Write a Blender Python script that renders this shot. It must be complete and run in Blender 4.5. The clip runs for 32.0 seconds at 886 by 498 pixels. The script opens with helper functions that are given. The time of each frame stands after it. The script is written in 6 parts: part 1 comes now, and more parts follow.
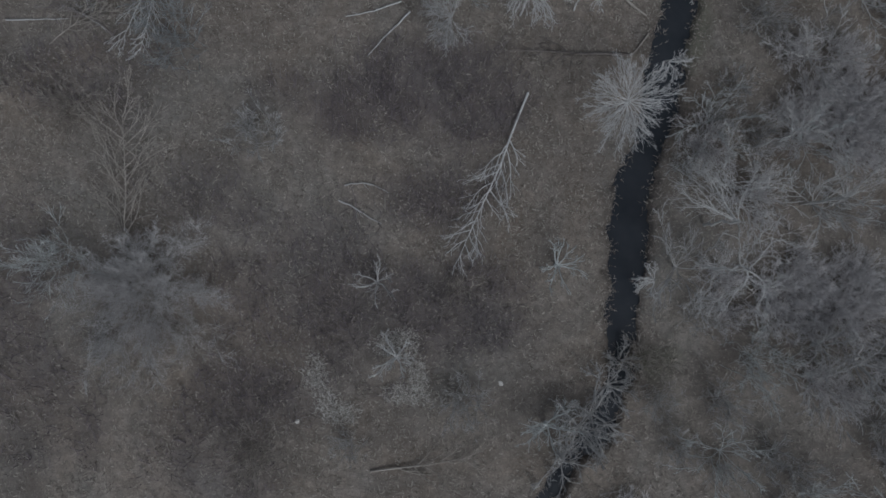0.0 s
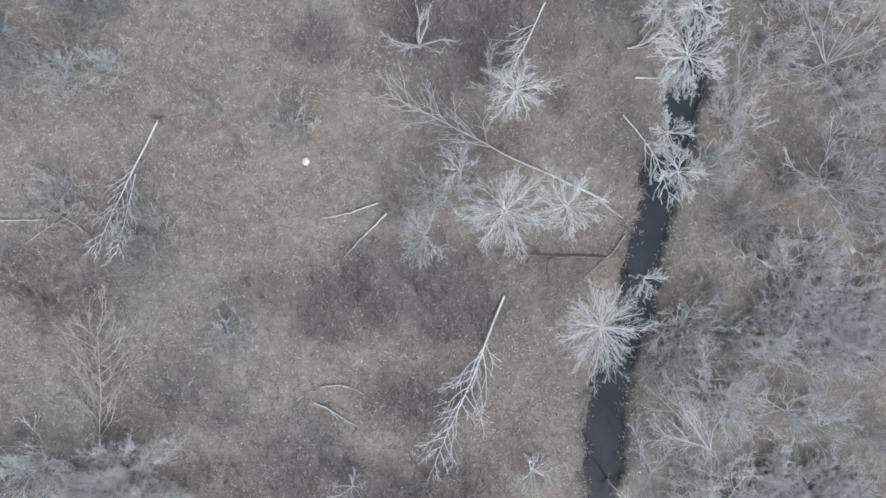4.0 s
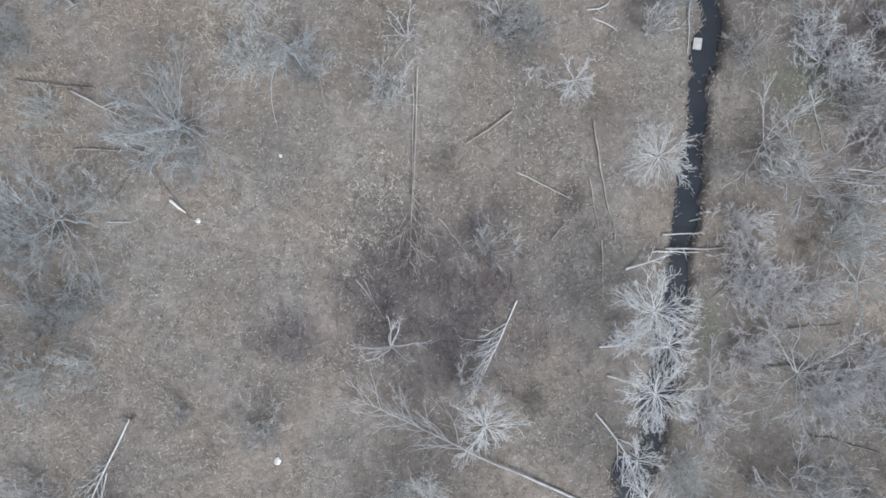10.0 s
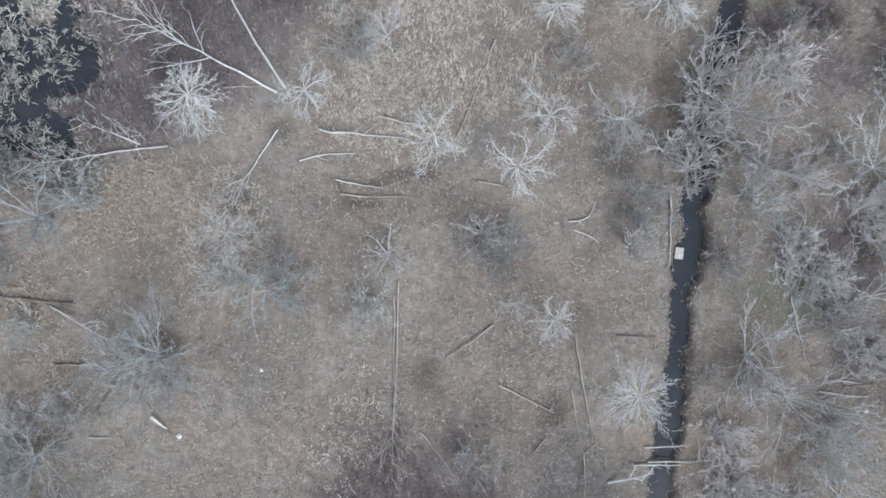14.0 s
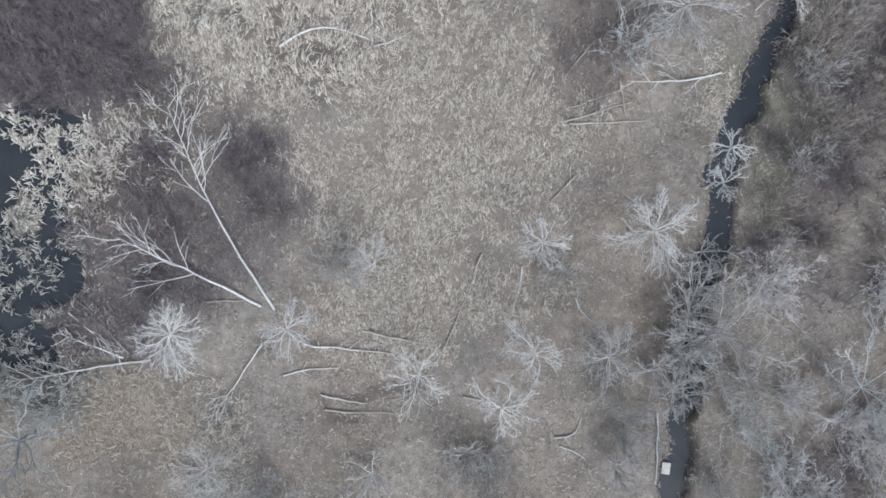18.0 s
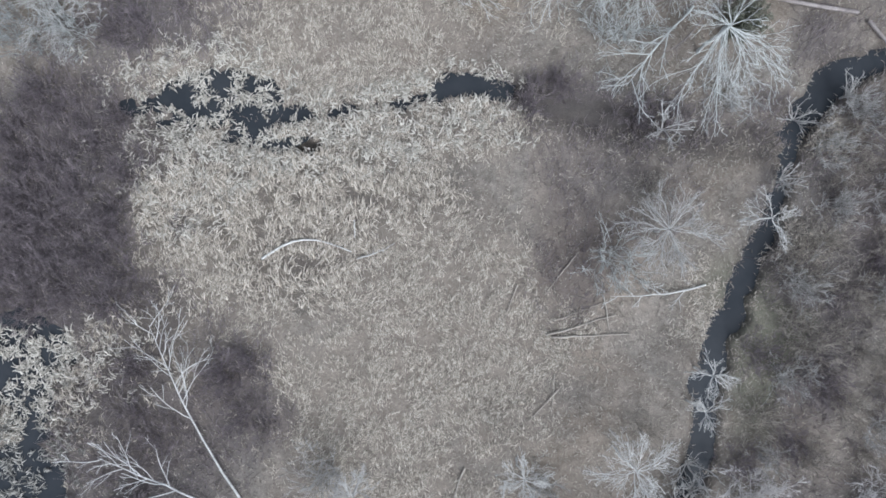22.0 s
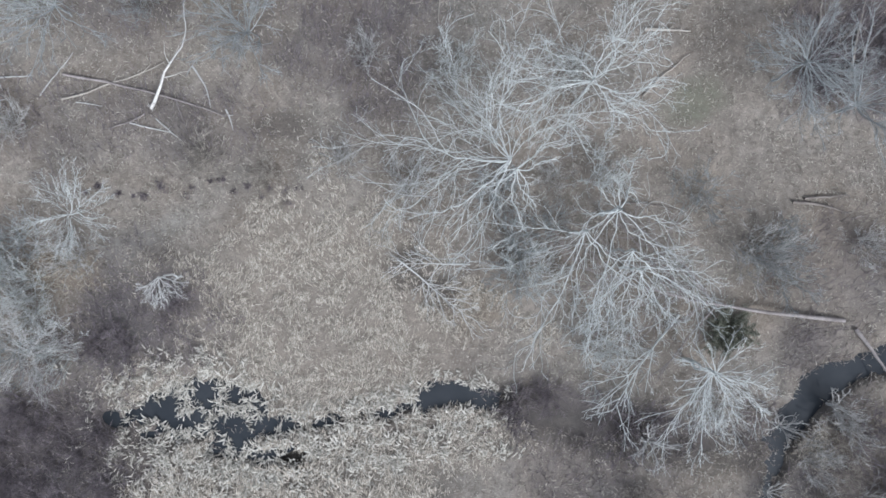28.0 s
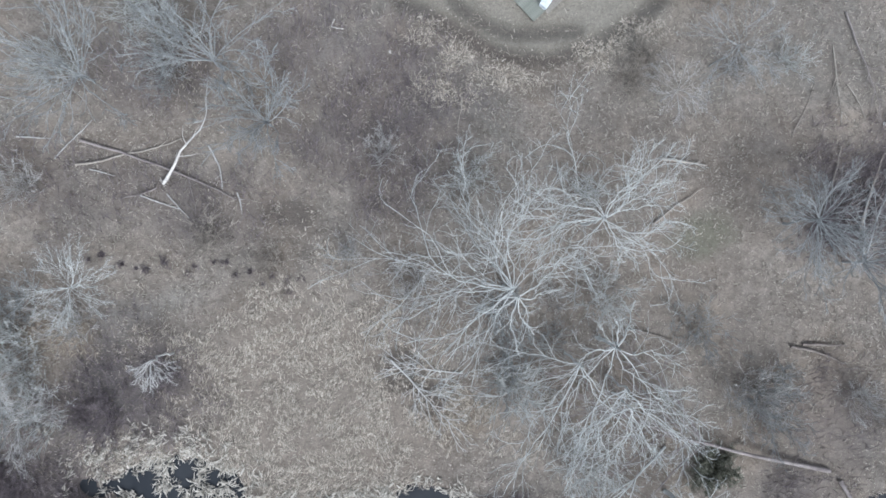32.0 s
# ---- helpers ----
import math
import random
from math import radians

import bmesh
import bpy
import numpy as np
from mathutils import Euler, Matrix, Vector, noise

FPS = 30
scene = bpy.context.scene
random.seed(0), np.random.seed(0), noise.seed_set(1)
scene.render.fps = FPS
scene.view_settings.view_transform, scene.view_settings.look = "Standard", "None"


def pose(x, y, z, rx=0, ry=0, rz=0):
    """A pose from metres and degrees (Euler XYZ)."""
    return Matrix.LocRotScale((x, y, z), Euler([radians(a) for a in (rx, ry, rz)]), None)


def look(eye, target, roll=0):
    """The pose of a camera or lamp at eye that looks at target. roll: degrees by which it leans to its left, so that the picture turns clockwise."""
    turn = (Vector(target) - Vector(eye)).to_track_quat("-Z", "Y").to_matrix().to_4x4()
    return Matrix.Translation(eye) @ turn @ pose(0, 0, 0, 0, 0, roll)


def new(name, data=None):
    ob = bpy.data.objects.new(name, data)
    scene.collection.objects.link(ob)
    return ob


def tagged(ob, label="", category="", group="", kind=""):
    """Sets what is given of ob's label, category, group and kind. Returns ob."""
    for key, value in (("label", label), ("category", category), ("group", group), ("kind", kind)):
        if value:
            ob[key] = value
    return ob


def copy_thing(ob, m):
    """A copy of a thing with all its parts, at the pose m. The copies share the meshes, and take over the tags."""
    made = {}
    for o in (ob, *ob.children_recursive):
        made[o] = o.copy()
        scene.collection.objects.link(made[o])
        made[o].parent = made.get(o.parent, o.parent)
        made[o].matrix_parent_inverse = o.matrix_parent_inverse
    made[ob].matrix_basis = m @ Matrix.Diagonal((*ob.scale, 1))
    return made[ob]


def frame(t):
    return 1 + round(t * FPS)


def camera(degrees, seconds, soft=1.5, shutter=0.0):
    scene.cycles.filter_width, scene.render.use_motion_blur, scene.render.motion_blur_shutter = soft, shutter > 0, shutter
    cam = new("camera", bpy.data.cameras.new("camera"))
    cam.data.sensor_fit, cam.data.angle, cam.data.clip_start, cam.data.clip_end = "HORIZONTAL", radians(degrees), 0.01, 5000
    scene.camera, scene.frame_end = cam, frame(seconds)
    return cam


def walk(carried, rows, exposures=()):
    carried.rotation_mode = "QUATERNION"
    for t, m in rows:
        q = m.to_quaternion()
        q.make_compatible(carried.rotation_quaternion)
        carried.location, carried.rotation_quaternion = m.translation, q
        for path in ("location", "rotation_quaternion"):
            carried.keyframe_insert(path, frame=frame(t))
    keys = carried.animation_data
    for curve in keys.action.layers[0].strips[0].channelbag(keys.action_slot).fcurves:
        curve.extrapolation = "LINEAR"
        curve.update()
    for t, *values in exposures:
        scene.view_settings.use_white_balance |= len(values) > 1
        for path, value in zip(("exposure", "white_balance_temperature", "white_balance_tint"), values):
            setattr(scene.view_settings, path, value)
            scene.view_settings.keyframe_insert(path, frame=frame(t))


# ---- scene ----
cam = camera(71.4, 32.0, soft=1.65)
METRES, EYE, TILT, LEAN, TURN = 82.0, 32.13, -89.5, 0.0, 0.0
ROWS = [
    (0.0, 0.0, 0.0, 0.0, 0.0, 0.0, 0.0),
    (0.5, 0.0013, -0.0002, 0.0172, -0.08, 0.0, -0.04),
    (1.0, 0.0031, -0.0003, 0.0343, -0.09, 0.07, -0.05),
    (1.5, 0.0054, -0.0003, 0.0507, -0.11, 0.08, -0.06),
    (2.0, 0.0072, -0.0004, 0.0673, -0.13, 0.11, -0.08),
    (2.5, 0.0089, -0.0005, 0.0836, -0.15, 0.13, -0.14),
    (4.5, 0.016, -0.0003, 0.1422, -0.09, 0.14, -0.18),
    (5.0, 0.0173, -0.0001, 0.1573, -0.1, 0.19, -0.18),
    (5.5, 0.0182, -0.0001, 0.1726, -0.11, 0.24, -0.18),
    (6.0, 0.0191, -0.0001, 0.1877, -0.14, 0.29, -0.19),
    (6.5, 0.0204, -0.0003, 0.2026, -0.16, 0.32, -0.18),
    (7.0, 0.0214, -0.0004, 0.2175, -0.21, 0.29, -0.16),
    (7.5, 0.0228, -0.0005, 0.233, -0.24, 0.22, -0.16),
    (8.0, 0.0249, -0.0006, 0.249, -0.24, 0.21, -0.18),
    (8.5, 0.0259, -0.0007, 0.2669, -0.29, 0.14, -0.21),
    (9.0, 0.0271, -0.0009, 0.2843, -0.28, 0.16, -0.23),
    (9.5, 0.029, -0.0009, 0.3004, -0.22, 0.25, -0.23),
    (10.0, 0.0309, -0.0009, 0.3175, -0.19, 0.28, -0.24),
    (10.5, 0.0314, -0.0008, 0.3349, -0.28, 0.25, -0.18),
    (11.0, 0.0334, -0.0007, 0.3524, -0.22, 0.27, -0.13),
    (11.5, 0.0347, -0.0006, 0.3697, -0.2, 0.31, -0.08),
    (12.0, 0.0363, -0.0005, 0.3864, -0.21, 0.38, -0.01),
    (12.5, 0.0378, -0.0007, 0.4046, -0.19, 0.23, 0.02),
    (13.0, 0.0394, -0.0006, 0.4208, -0.2, 0.3, 0.02),
    (13.5, 0.0409, -0.0007, 0.4387, -0.2, 0.11, 0.01),
    (14.0, 0.0421, -0.0006, 0.4554, -0.25, 0.14, -0.0),
    (14.5, 0.0431, -0.0004, 0.472, -0.29, 0.25, -0.02),
    (16.5, 0.0488, 0.0007, 0.5412, -0.19, 0.22, -0.26),
    (17.0, 0.0495, 0.0009, 0.558, -0.24, 0.2, -0.26),
    (17.5, 0.0506, 0.0013, 0.5748, -0.21, 0.26, -0.27),
    (18.0, 0.0515, 0.0015, 0.5921, -0.2, 0.3, -0.28),
    (18.5, 0.0524, 0.0016, 0.6096, -0.22, 0.28, -0.28),
    (19.0, 0.0537, 0.0018, 0.6266, -0.22, 0.26, -0.3),
    (19.5, 0.0549, 0.0019, 0.6434, -0.23, 0.27, -0.3),
    (20.0, 0.0566, 0.0018, 0.6603, -0.23, 0.26, -0.32),
    (20.5, 0.0581, 0.0017, 0.6766, -0.22, 0.34, -0.32),
    (21.0, 0.0598, 0.0017, 0.6936, -0.16, 0.34, -0.33),
    (21.5, 0.0606, 0.0016, 0.7116, -0.21, 0.28, -0.36),
    (22.0, 0.0618, 0.0019, 0.7282, -0.18, 0.34, -0.36),
    (22.5, 0.0622, 0.0018, 0.7453, -0.22, 0.37, -0.37),
    (23.0, 0.063, 0.0019, 0.7625, -0.24, 0.36, -0.38),
    (23.5, 0.0638, 0.0019, 0.7794, -0.24, 0.29, -0.29),
    (24.0, 0.0648, 0.0019, 0.7956, -0.22, 0.31, -0.16),
    (24.5, 0.0657, 0.002, 0.8124, -0.23, 0.24, -0.02),
    (25.0, 0.0665, 0.0021, 0.829, -0.24, 0.22, 0.03),
    (25.5, 0.0669, 0.0021, 0.8465, -0.24, 0.13, 0.05),
    (27.5, 0.0709, 0.003, 0.9127, -0.18, 0.05, 0.12),
    (28.0, 0.0708, 0.003, 0.9306, -0.21, 0.05, 0.1),
    (28.5, 0.071, 0.0031, 0.9459, -0.19, 0.11, 0.07),
    (29.0, 0.0712, 0.0029, 0.9588, -0.23, 0.15, 0.07),
    (29.5, 0.0711, 0.0028, 0.9693, -0.25, 0.22, 0.06),
    (30.0, 0.0713, 0.0026, 0.9774, -0.26, 0.18, 0.01),
    (30.5, 0.071, 0.0023, 0.9839, -0.23, 0.22, -0.24),
    (31.0, 0.0694, 0.0025, 0.9847, -0.18, 0.38, -2.25),
    (31.5, 0.0698, 0.0026, 0.9916, -0.24, 0.36, -4.7),
    (32.0, 0.0675, 0.0027, 0.9952, -0.2, 0.55, -6.19),
]
BRIGHT = 0.41  # stops, over the whole shot
walk(cam, [(t, pose(0, 0, EYE, TILT, LEAN, TURN) @ pose(METRES * x, METRES * y, METRES * z, 90 + pitch, roll, yaw)) for t, x, y, z, yaw, pitch, roll in ROWS],
     exposures=[(t, e + BRIGHT, 5840, 8) for t, e in ((0.0, -1.65), (0.1, -1.3), (0.2, -1.05), (0.3, -0.75), (0.4, -0.4), (0.5, -0.27), (0.6, -0.18), (0.8, -0.09), (1.0, -0.07), (2.5, -0.05), (5.0, 0.0), (32.0, 0.0))])

# ---- light: a high overcast, white and soft ----
world = bpy.data.worlds.new("overcast_sky")
scene.world = world
world.use_nodes = True
wt = world.node_tree
wt.nodes.clear()
sky = wt.nodes.new("ShaderNodeTexSky")
sky.sky_type = "NISHITA"
sky.sun_disc = False
sky.sun_elevation, sky.sun_rotation = radians(48), radians(150)
sky.dust_density, sky.air_density = 3.0, 1.0
grey = wt.nodes.new("ShaderNodeHueSaturation")
grey.inputs["Saturation"].default_value = 0.3
bg = wt.nodes.new("ShaderNodeBackground")
bg.inputs["Strength"].default_value = 0.15
wout = wt.nodes.new("ShaderNodeOutputWorld")
wt.links.new(sky.outputs[0], grey.inputs["Color"])
wt.links.new(grey.outputs[0], bg.inputs[0])
wt.links.new(bg.outputs[0], wout.inputs[0])
sun_data = bpy.data.lights.new("veiled_sun", "SUN")
sun_data.energy, sun_data.angle, sun_data.color = 1.6, radians(24), (1.0, 0.985, 0.965)
veiled_sun = new("veiled_sun", sun_data)
# sun_rotation turns clockwise from north, as seen from above
sun_to = Vector((math.sin(radians(150)) * math.cos(radians(48)), math.cos(radians(150)) * math.cos(radians(48)), math.sin(radians(48))))
veiled_sun.matrix_world = look(sun_to * 100, (0, 0, 0))


# ---- materials ----
def mix(nt, kind, fac, a, b):
    m = nt.nodes.new("ShaderNodeMix")
    m.data_type, m.blend_type = "RGBA", kind
    for value, socket in ((fac, m.inputs[0]), (a, m.inputs[6]), (b, m.inputs[7])):
        if isinstance(value, bpy.types.NodeSocket):
            nt.links.new(value, socket)
        elif isinstance(value, tuple):
            socket.default_value = (*value, 1.0)[:4]
        else:
            socket.default_value = value
    return m.outputs[2]


def ramp(nt, fac, stops):
    r = nt.nodes.new("ShaderNodeValToRGB")
    e = r.color_ramp.elements
    while len(e) < len(stops):
        e.new(0.5)
    for el, (p, c) in zip(e, stops):
        el.position, el.color = p, (*c, 1.0)
    nt.links.new(fac, r.inputs[0])
    return r.outputs[0]


def grain(nt, scale, detail=4.0, rough=0.6, warp=0.0, coord="Object"):
    tc = nt.nodes.new("ShaderNodeTexCoord")
    n = nt.nodes.new("ShaderNodeTexNoise")
    n.inputs["Scale"].default_value, n.inputs["Detail"].default_value = scale, detail
    n.inputs["Roughness"].default_value, n.inputs["Distortion"].default_value = rough, warp
    nt.links.new(tc.outputs[coord], n.inputs["Vector"])
    return n.outputs["Fac"]


def start(name, roughness=0.9):
    m = bpy.data.materials.new(name)
    m.use_nodes = True
    nt = m.node_tree
    b = nt.nodes["Principled BSDF"]
    b.inputs["Roughness"].default_value = roughness
    b.inputs["Specular IOR Level"].default_value = 0.25
    return m, nt, b


def bump(nt, b, height, strength, distance):
    n = nt.nodes.new("ShaderNodeBump")
    n.inputs["Strength"].default_value, n.inputs["Distance"].default_value = strength, distance
    nt.links.new(height, n.inputs["Height"])
    nt.links.new(n.outputs[0], b.inputs["Normal"])


def bark(name, dark, light, patch=1.5, fine=14.0):
    """Weathered bark: blotches along the wood, fine grain, and each piece a little different."""
    m, nt, b = start(name, 0.88)
    isl = nt.nodes.new("ShaderNodeNewGeometry").outputs["Random Per Island"]
    big, small = grain(nt, patch, 3), grain(nt, fine, 5, 0.7)
    c = ramp(nt, big, [(0.3, dark), (0.7, light)])
    c = mix(nt, "MULTIPLY", 0.55, c, ramp(nt, small, [(0.3, (0.55, 0.53, 0.5)), (0.65, (1.1, 1.1, 1.1))]))
    c = mix(nt, "MULTIPLY", 0.7, c, ramp(nt, isl, [(0.0, (0.62, 0.6, 0.59)), (0.5, (0.95, 0.95, 0.95)), (1.0, (1.15, 1.14, 1.12))]))
    nt.links.new(c, b.inputs["Base Color"])
    bump(nt, b, small, 0.5, 0.01)
    return m


def blades(name, stops, rough=0.85):
    """Dead leaves, reeds and straw: each blade has its own tone."""
    m, nt, b = start(name, rough)
    isl = nt.nodes.new("ShaderNodeNewGeometry").outputs["Random Per Island"]
    c = ramp(nt, isl, stops)
    c = mix(nt, "MULTIPLY", 0.5, c, ramp(nt, grain(nt, 9.0, 3), [(0.3, (0.6, 0.58, 0.55)), (0.7, (1.15, 1.13, 1.1))]))
    nt.links.new(c, b.inputs["Base Color"])
    return m


PALE = bark("pale_bark", (0.56, 0.555, 0.545), (0.8, 0.8, 0.795))
SILVER = bark("silver_bark", (0.5, 0.495, 0.48), (0.7, 0.7, 0.69))
GREY = bark("grey_bark", (0.4, 0.39, 0.38), (0.57, 0.565, 0.555))
OLIVE = bark("lichen_grey_bark", (0.47, 0.49, 0.482), (0.67, 0.695, 0.688))
BROWN = bark("brown_bark", (0.14, 0.12, 0.108), (0.27, 0.24, 0.22))
TAN = bark("tan_dead_wood", (0.3, 0.27, 0.24), (0.47, 0.435, 0.39))
DARK = bark("dark_twig_bark", (0.14, 0.12, 0.133), (0.29, 0.255, 0.272))
MIST = bark("pale_haze_twig", (0.62, 0.6, 0.6), (0.82, 0.8, 0.8))
HAIR = bark("grey_haze_twig", (0.48, 0.465, 0.46), (0.64, 0.625, 0.62))
SLATE = bark("slate_grey_bark", (0.27, 0.285, 0.29), (0.43, 0.45, 0.455))
PLANK = bark("weathered_white_board", (0.4, 0.39, 0.37), (0.56, 0.55, 0.525), 4.0, 25.0)
UMBER = bark("grey_umber_twig", (0.2, 0.175, 0.172), (0.37, 0.335, 0.325))
BONE = bark("bleached_wood", (0.52, 0.5, 0.475), (0.76, 0.75, 0.72))
REED = blades("dead_reed", [(0.0, (0.17, 0.15, 0.126)), (0.35, (0.365, 0.326, 0.278)), (0.75, (0.535, 0.487, 0.425)), (1.0, (0.7, 0.65, 0.58))])
REED_PALE = blades("bleached_reed", [(0.0, (0.2, 0.187, 0.165)), (0.4, (0.42, 0.397, 0.352)), (1.0, (0.66, 0.632, 0.575))])
BLEACHED = blades("bleached_grass", [(0.0, (0.3, 0.28, 0.25)), (0.5, (0.46, 0.435, 0.4)), (1.0, (0.64, 0.62, 0.58))])
SODDEN = blades("sodden_reed", [(0.0, (0.1, 0.098, 0.092)), (0.5, (0.235, 0.23, 0.215)), (1.0, (0.46, 0.45, 0.42))])
STRAW = blades("dead_grass", [(0.0, (0.13, 0.115, 0.098)), (0.4, (0.245, 0.223, 0.192)), (0.75, (0.35, 0.323, 0.282)), (1.0, (0.5, 0.467, 0.415))])
RUSSET = blades("russet_grass", [(0.0, (0.19, 0.158, 0.125)), (0.5, (0.35, 0.302, 0.248)), (1.0, (0.52, 0.47, 0.4))])
LEAF = blades("fallen_leaf", [(0.0, (0.1, 0.08, 0.07)), (0.35, (0.23, 0.195, 0.172)), (0.8, (0.36, 0.32, 0.285)), (0.97, (0.45, 0.41, 0.365)), (1.0, (0.58, 0.54, 0.49))])
GREEN = blades("evergreen_needle", [(0.0, (0.115, 0.12, 0.097)), (0.6, (0.2, 0.207, 0.165)), (1.0, (0.3, 0.303, 0.25))])


def make_ground():
    m, nt, b = start("woodland_floor", 0.95)
    at = nt.nodes.new("ShaderNodeAttribute")
    at.attribute_name = "cover_a"
    sep = nt.nodes.new("ShaderNodeSeparateColor")
    nt.links.new(at.outputs["Color"], sep.inputs[0])
    at2 = nt.nodes.new("ShaderNodeAttribute")
    at2.attribute_name = "cover_b"
    sep2 = nt.nodes.new("ShaderNodeSeparateColor")
    nt.links.new(at2.outputs["Color"], sep2.inputs[0])
    wide, mid, fine = grain(nt, 0.22, 4, 0.6, 0.4), grain(nt, 1.9, 5, 0.65), grain(nt, 15.0, 5, 0.75)
    c = ramp(nt, mid, [(0.3, (0.165, 0.147, 0.129)), (0.5, (0.218, 0.195, 0.172)), (0.7, (0.275, 0.25, 0.223))])
    c = mix(nt, "MULTIPLY", 0.75, c, ramp(nt, wide, [(0.34, (0.74, 0.73, 0.73)), (0.64, (1.22, 1.21, 1.2))]))
    c = mix(nt, "MULTIPLY", 0.8, c, ramp(nt, grain(nt, 0.13, 5, 0.65, 0.8), [(0.36, (1.03, 0.98, 0.92)), (0.52, (1.0, 1.0, 1.0)), (0.66, (0.94, 1.0, 1.03))]))
    # the second tint paints the floor darker and more purple under the thickets
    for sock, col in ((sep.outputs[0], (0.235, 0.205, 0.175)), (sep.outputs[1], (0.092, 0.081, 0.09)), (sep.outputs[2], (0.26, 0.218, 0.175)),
                      (sep2.outputs[2], (0.27, 0.255, 0.22)), (sep2.outputs[1], (0.15, 0.15, 0.115)), (sep2.outputs[0], (0.06, 0.054, 0.05))):
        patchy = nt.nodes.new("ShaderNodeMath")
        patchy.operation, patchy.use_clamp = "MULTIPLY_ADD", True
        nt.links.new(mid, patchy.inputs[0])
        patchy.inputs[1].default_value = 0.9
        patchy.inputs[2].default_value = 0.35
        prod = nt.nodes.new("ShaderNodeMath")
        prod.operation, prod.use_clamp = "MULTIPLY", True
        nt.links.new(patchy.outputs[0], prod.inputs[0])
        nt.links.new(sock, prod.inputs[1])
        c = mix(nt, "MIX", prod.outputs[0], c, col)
    c = mix(nt, "MULTIPLY", 0.4, c, ramp(nt, grain(nt, 5.0, 4, 0.7, 0.6), [(0.32, (0.58, 0.55, 0.53)), (0.5, (1.0, 1.0, 1.0)), (0.68, (1.36, 1.35, 1.34))]))
    # fine grain, with the shade of small litter pits painted into its dark end
    c = mix(nt, "MULTIPLY", 0.85, c, ramp(nt, fine, [(0.28, (0.36, 0.34, 0.33)), (0.42, (0.85, 0.84, 0.83)), (0.55, (1.06, 1.05, 1.04)), (0.72, (1.5, 1.47, 1.43))]))
    nt.links.new(c, b.inputs["Base Color"])
    bump(nt, b, fine, 0.6, 0.06)
    return m


def make_water():
    m, nt, b = start("dark_water", 0.06)
    c = ramp(nt, grain(nt, 0.5, 3), [(0.3, (0.024, 0.028, 0.034)), (0.7, (0.04, 0.044, 0.05))])
    nt.links.new(c, b.inputs["Base Color"])
    b.inputs["IOR"].default_value = 1.33
    b.inputs["Specular IOR Level"].default_value = 0.5
    bump(nt, b, grain(nt, 2.2, 3), 0.12, 0.03)
    return m


GROUND, WATER = make_ground(), make_water()


# ---- mesh tools ----
def quads_mesh(name, verts, quads):
    """A mesh from arrays of corners and four-sided faces."""
    me = bpy.data.meshes.new(name)
    verts, quads = np.asarray(verts, dtype=np.float32), np.asarray(quads, dtype=np.int32)
    me.vertices.add(len(verts))
    me.vertices.foreach_set("co", verts.ravel())
    me.loops.add(quads.size)
    me.loops.foreach_set("vertex_index", quads.ravel())
    me.polygons.add(len(quads))
    me.polygons.foreach_set("loop_start", np.arange(0, quads.size, 4, dtype=np.int32))
    me.update(calc_edges=True)
    return me


def unit(v):
    return v / np.maximum(np.linalg.norm(v, axis=-1, keepdims=True), 1e-9)


def grow(rng, S, D, L, R, n, wander, lift=0.0, tip=0.25):
    """Lines of n points that wander on from S along D. Returns the points and the radii."""
    S, d = np.asarray(S, float), unit(np.asarray(D, float))
    L, R = np.broadcast_to(L, len(S)).astype(float), np.broadcast_to(R, len(S)).astype(float)
    P = [S]
    for _ in range(n - 1):
        d = unit(d + wander * rng.normal(size=d.shape) + np.array([0, 0, lift]))
        P.append(P[-1] + d * (L / (n - 1))[:, None])
    return np.stack(P, 1), R[:, None] * np.linspace(1, tip, n)[None]


def sprout(rng, P, R, k, u0, u1, angle, ratio, thin, flat=1.0):
    """Starts, ways, lengths and radii of k side shoots on each line."""
    B, n = P.shape[:2]
    full = np.linalg.norm(np.diff(P, axis=1), axis=2).sum(1)
    own = np.repeat(np.arange(B), k)
    u = rng.uniform(u0, u1, len(own))
    f = u * (n - 1)
    i = np.clip(f.astype(int), 0, n - 2)
    w = (f - i)[:, None]
    A, C = P[own, i], P[own, i + 1]
    t = unit(C - A)
    side = rng.normal(size=t.shape)
    side[:, 2] *= flat
    side = unit(side - t * (side * t).sum(1, keepdims=True))
    a = angle * rng.uniform(0.6, 1.35, len(own))[:, None]
    r = (R[own, i] * (1 - w[:, 0]) + R[own, i + 1] * w[:, 0]) * thin
    return A + (C - A) * w, np.cos(a) * t + np.sin(a) * side, full[own] * ratio * (1.15 - 0.6 * u) * rng.uniform(0.5, 1.25, len(own)), r


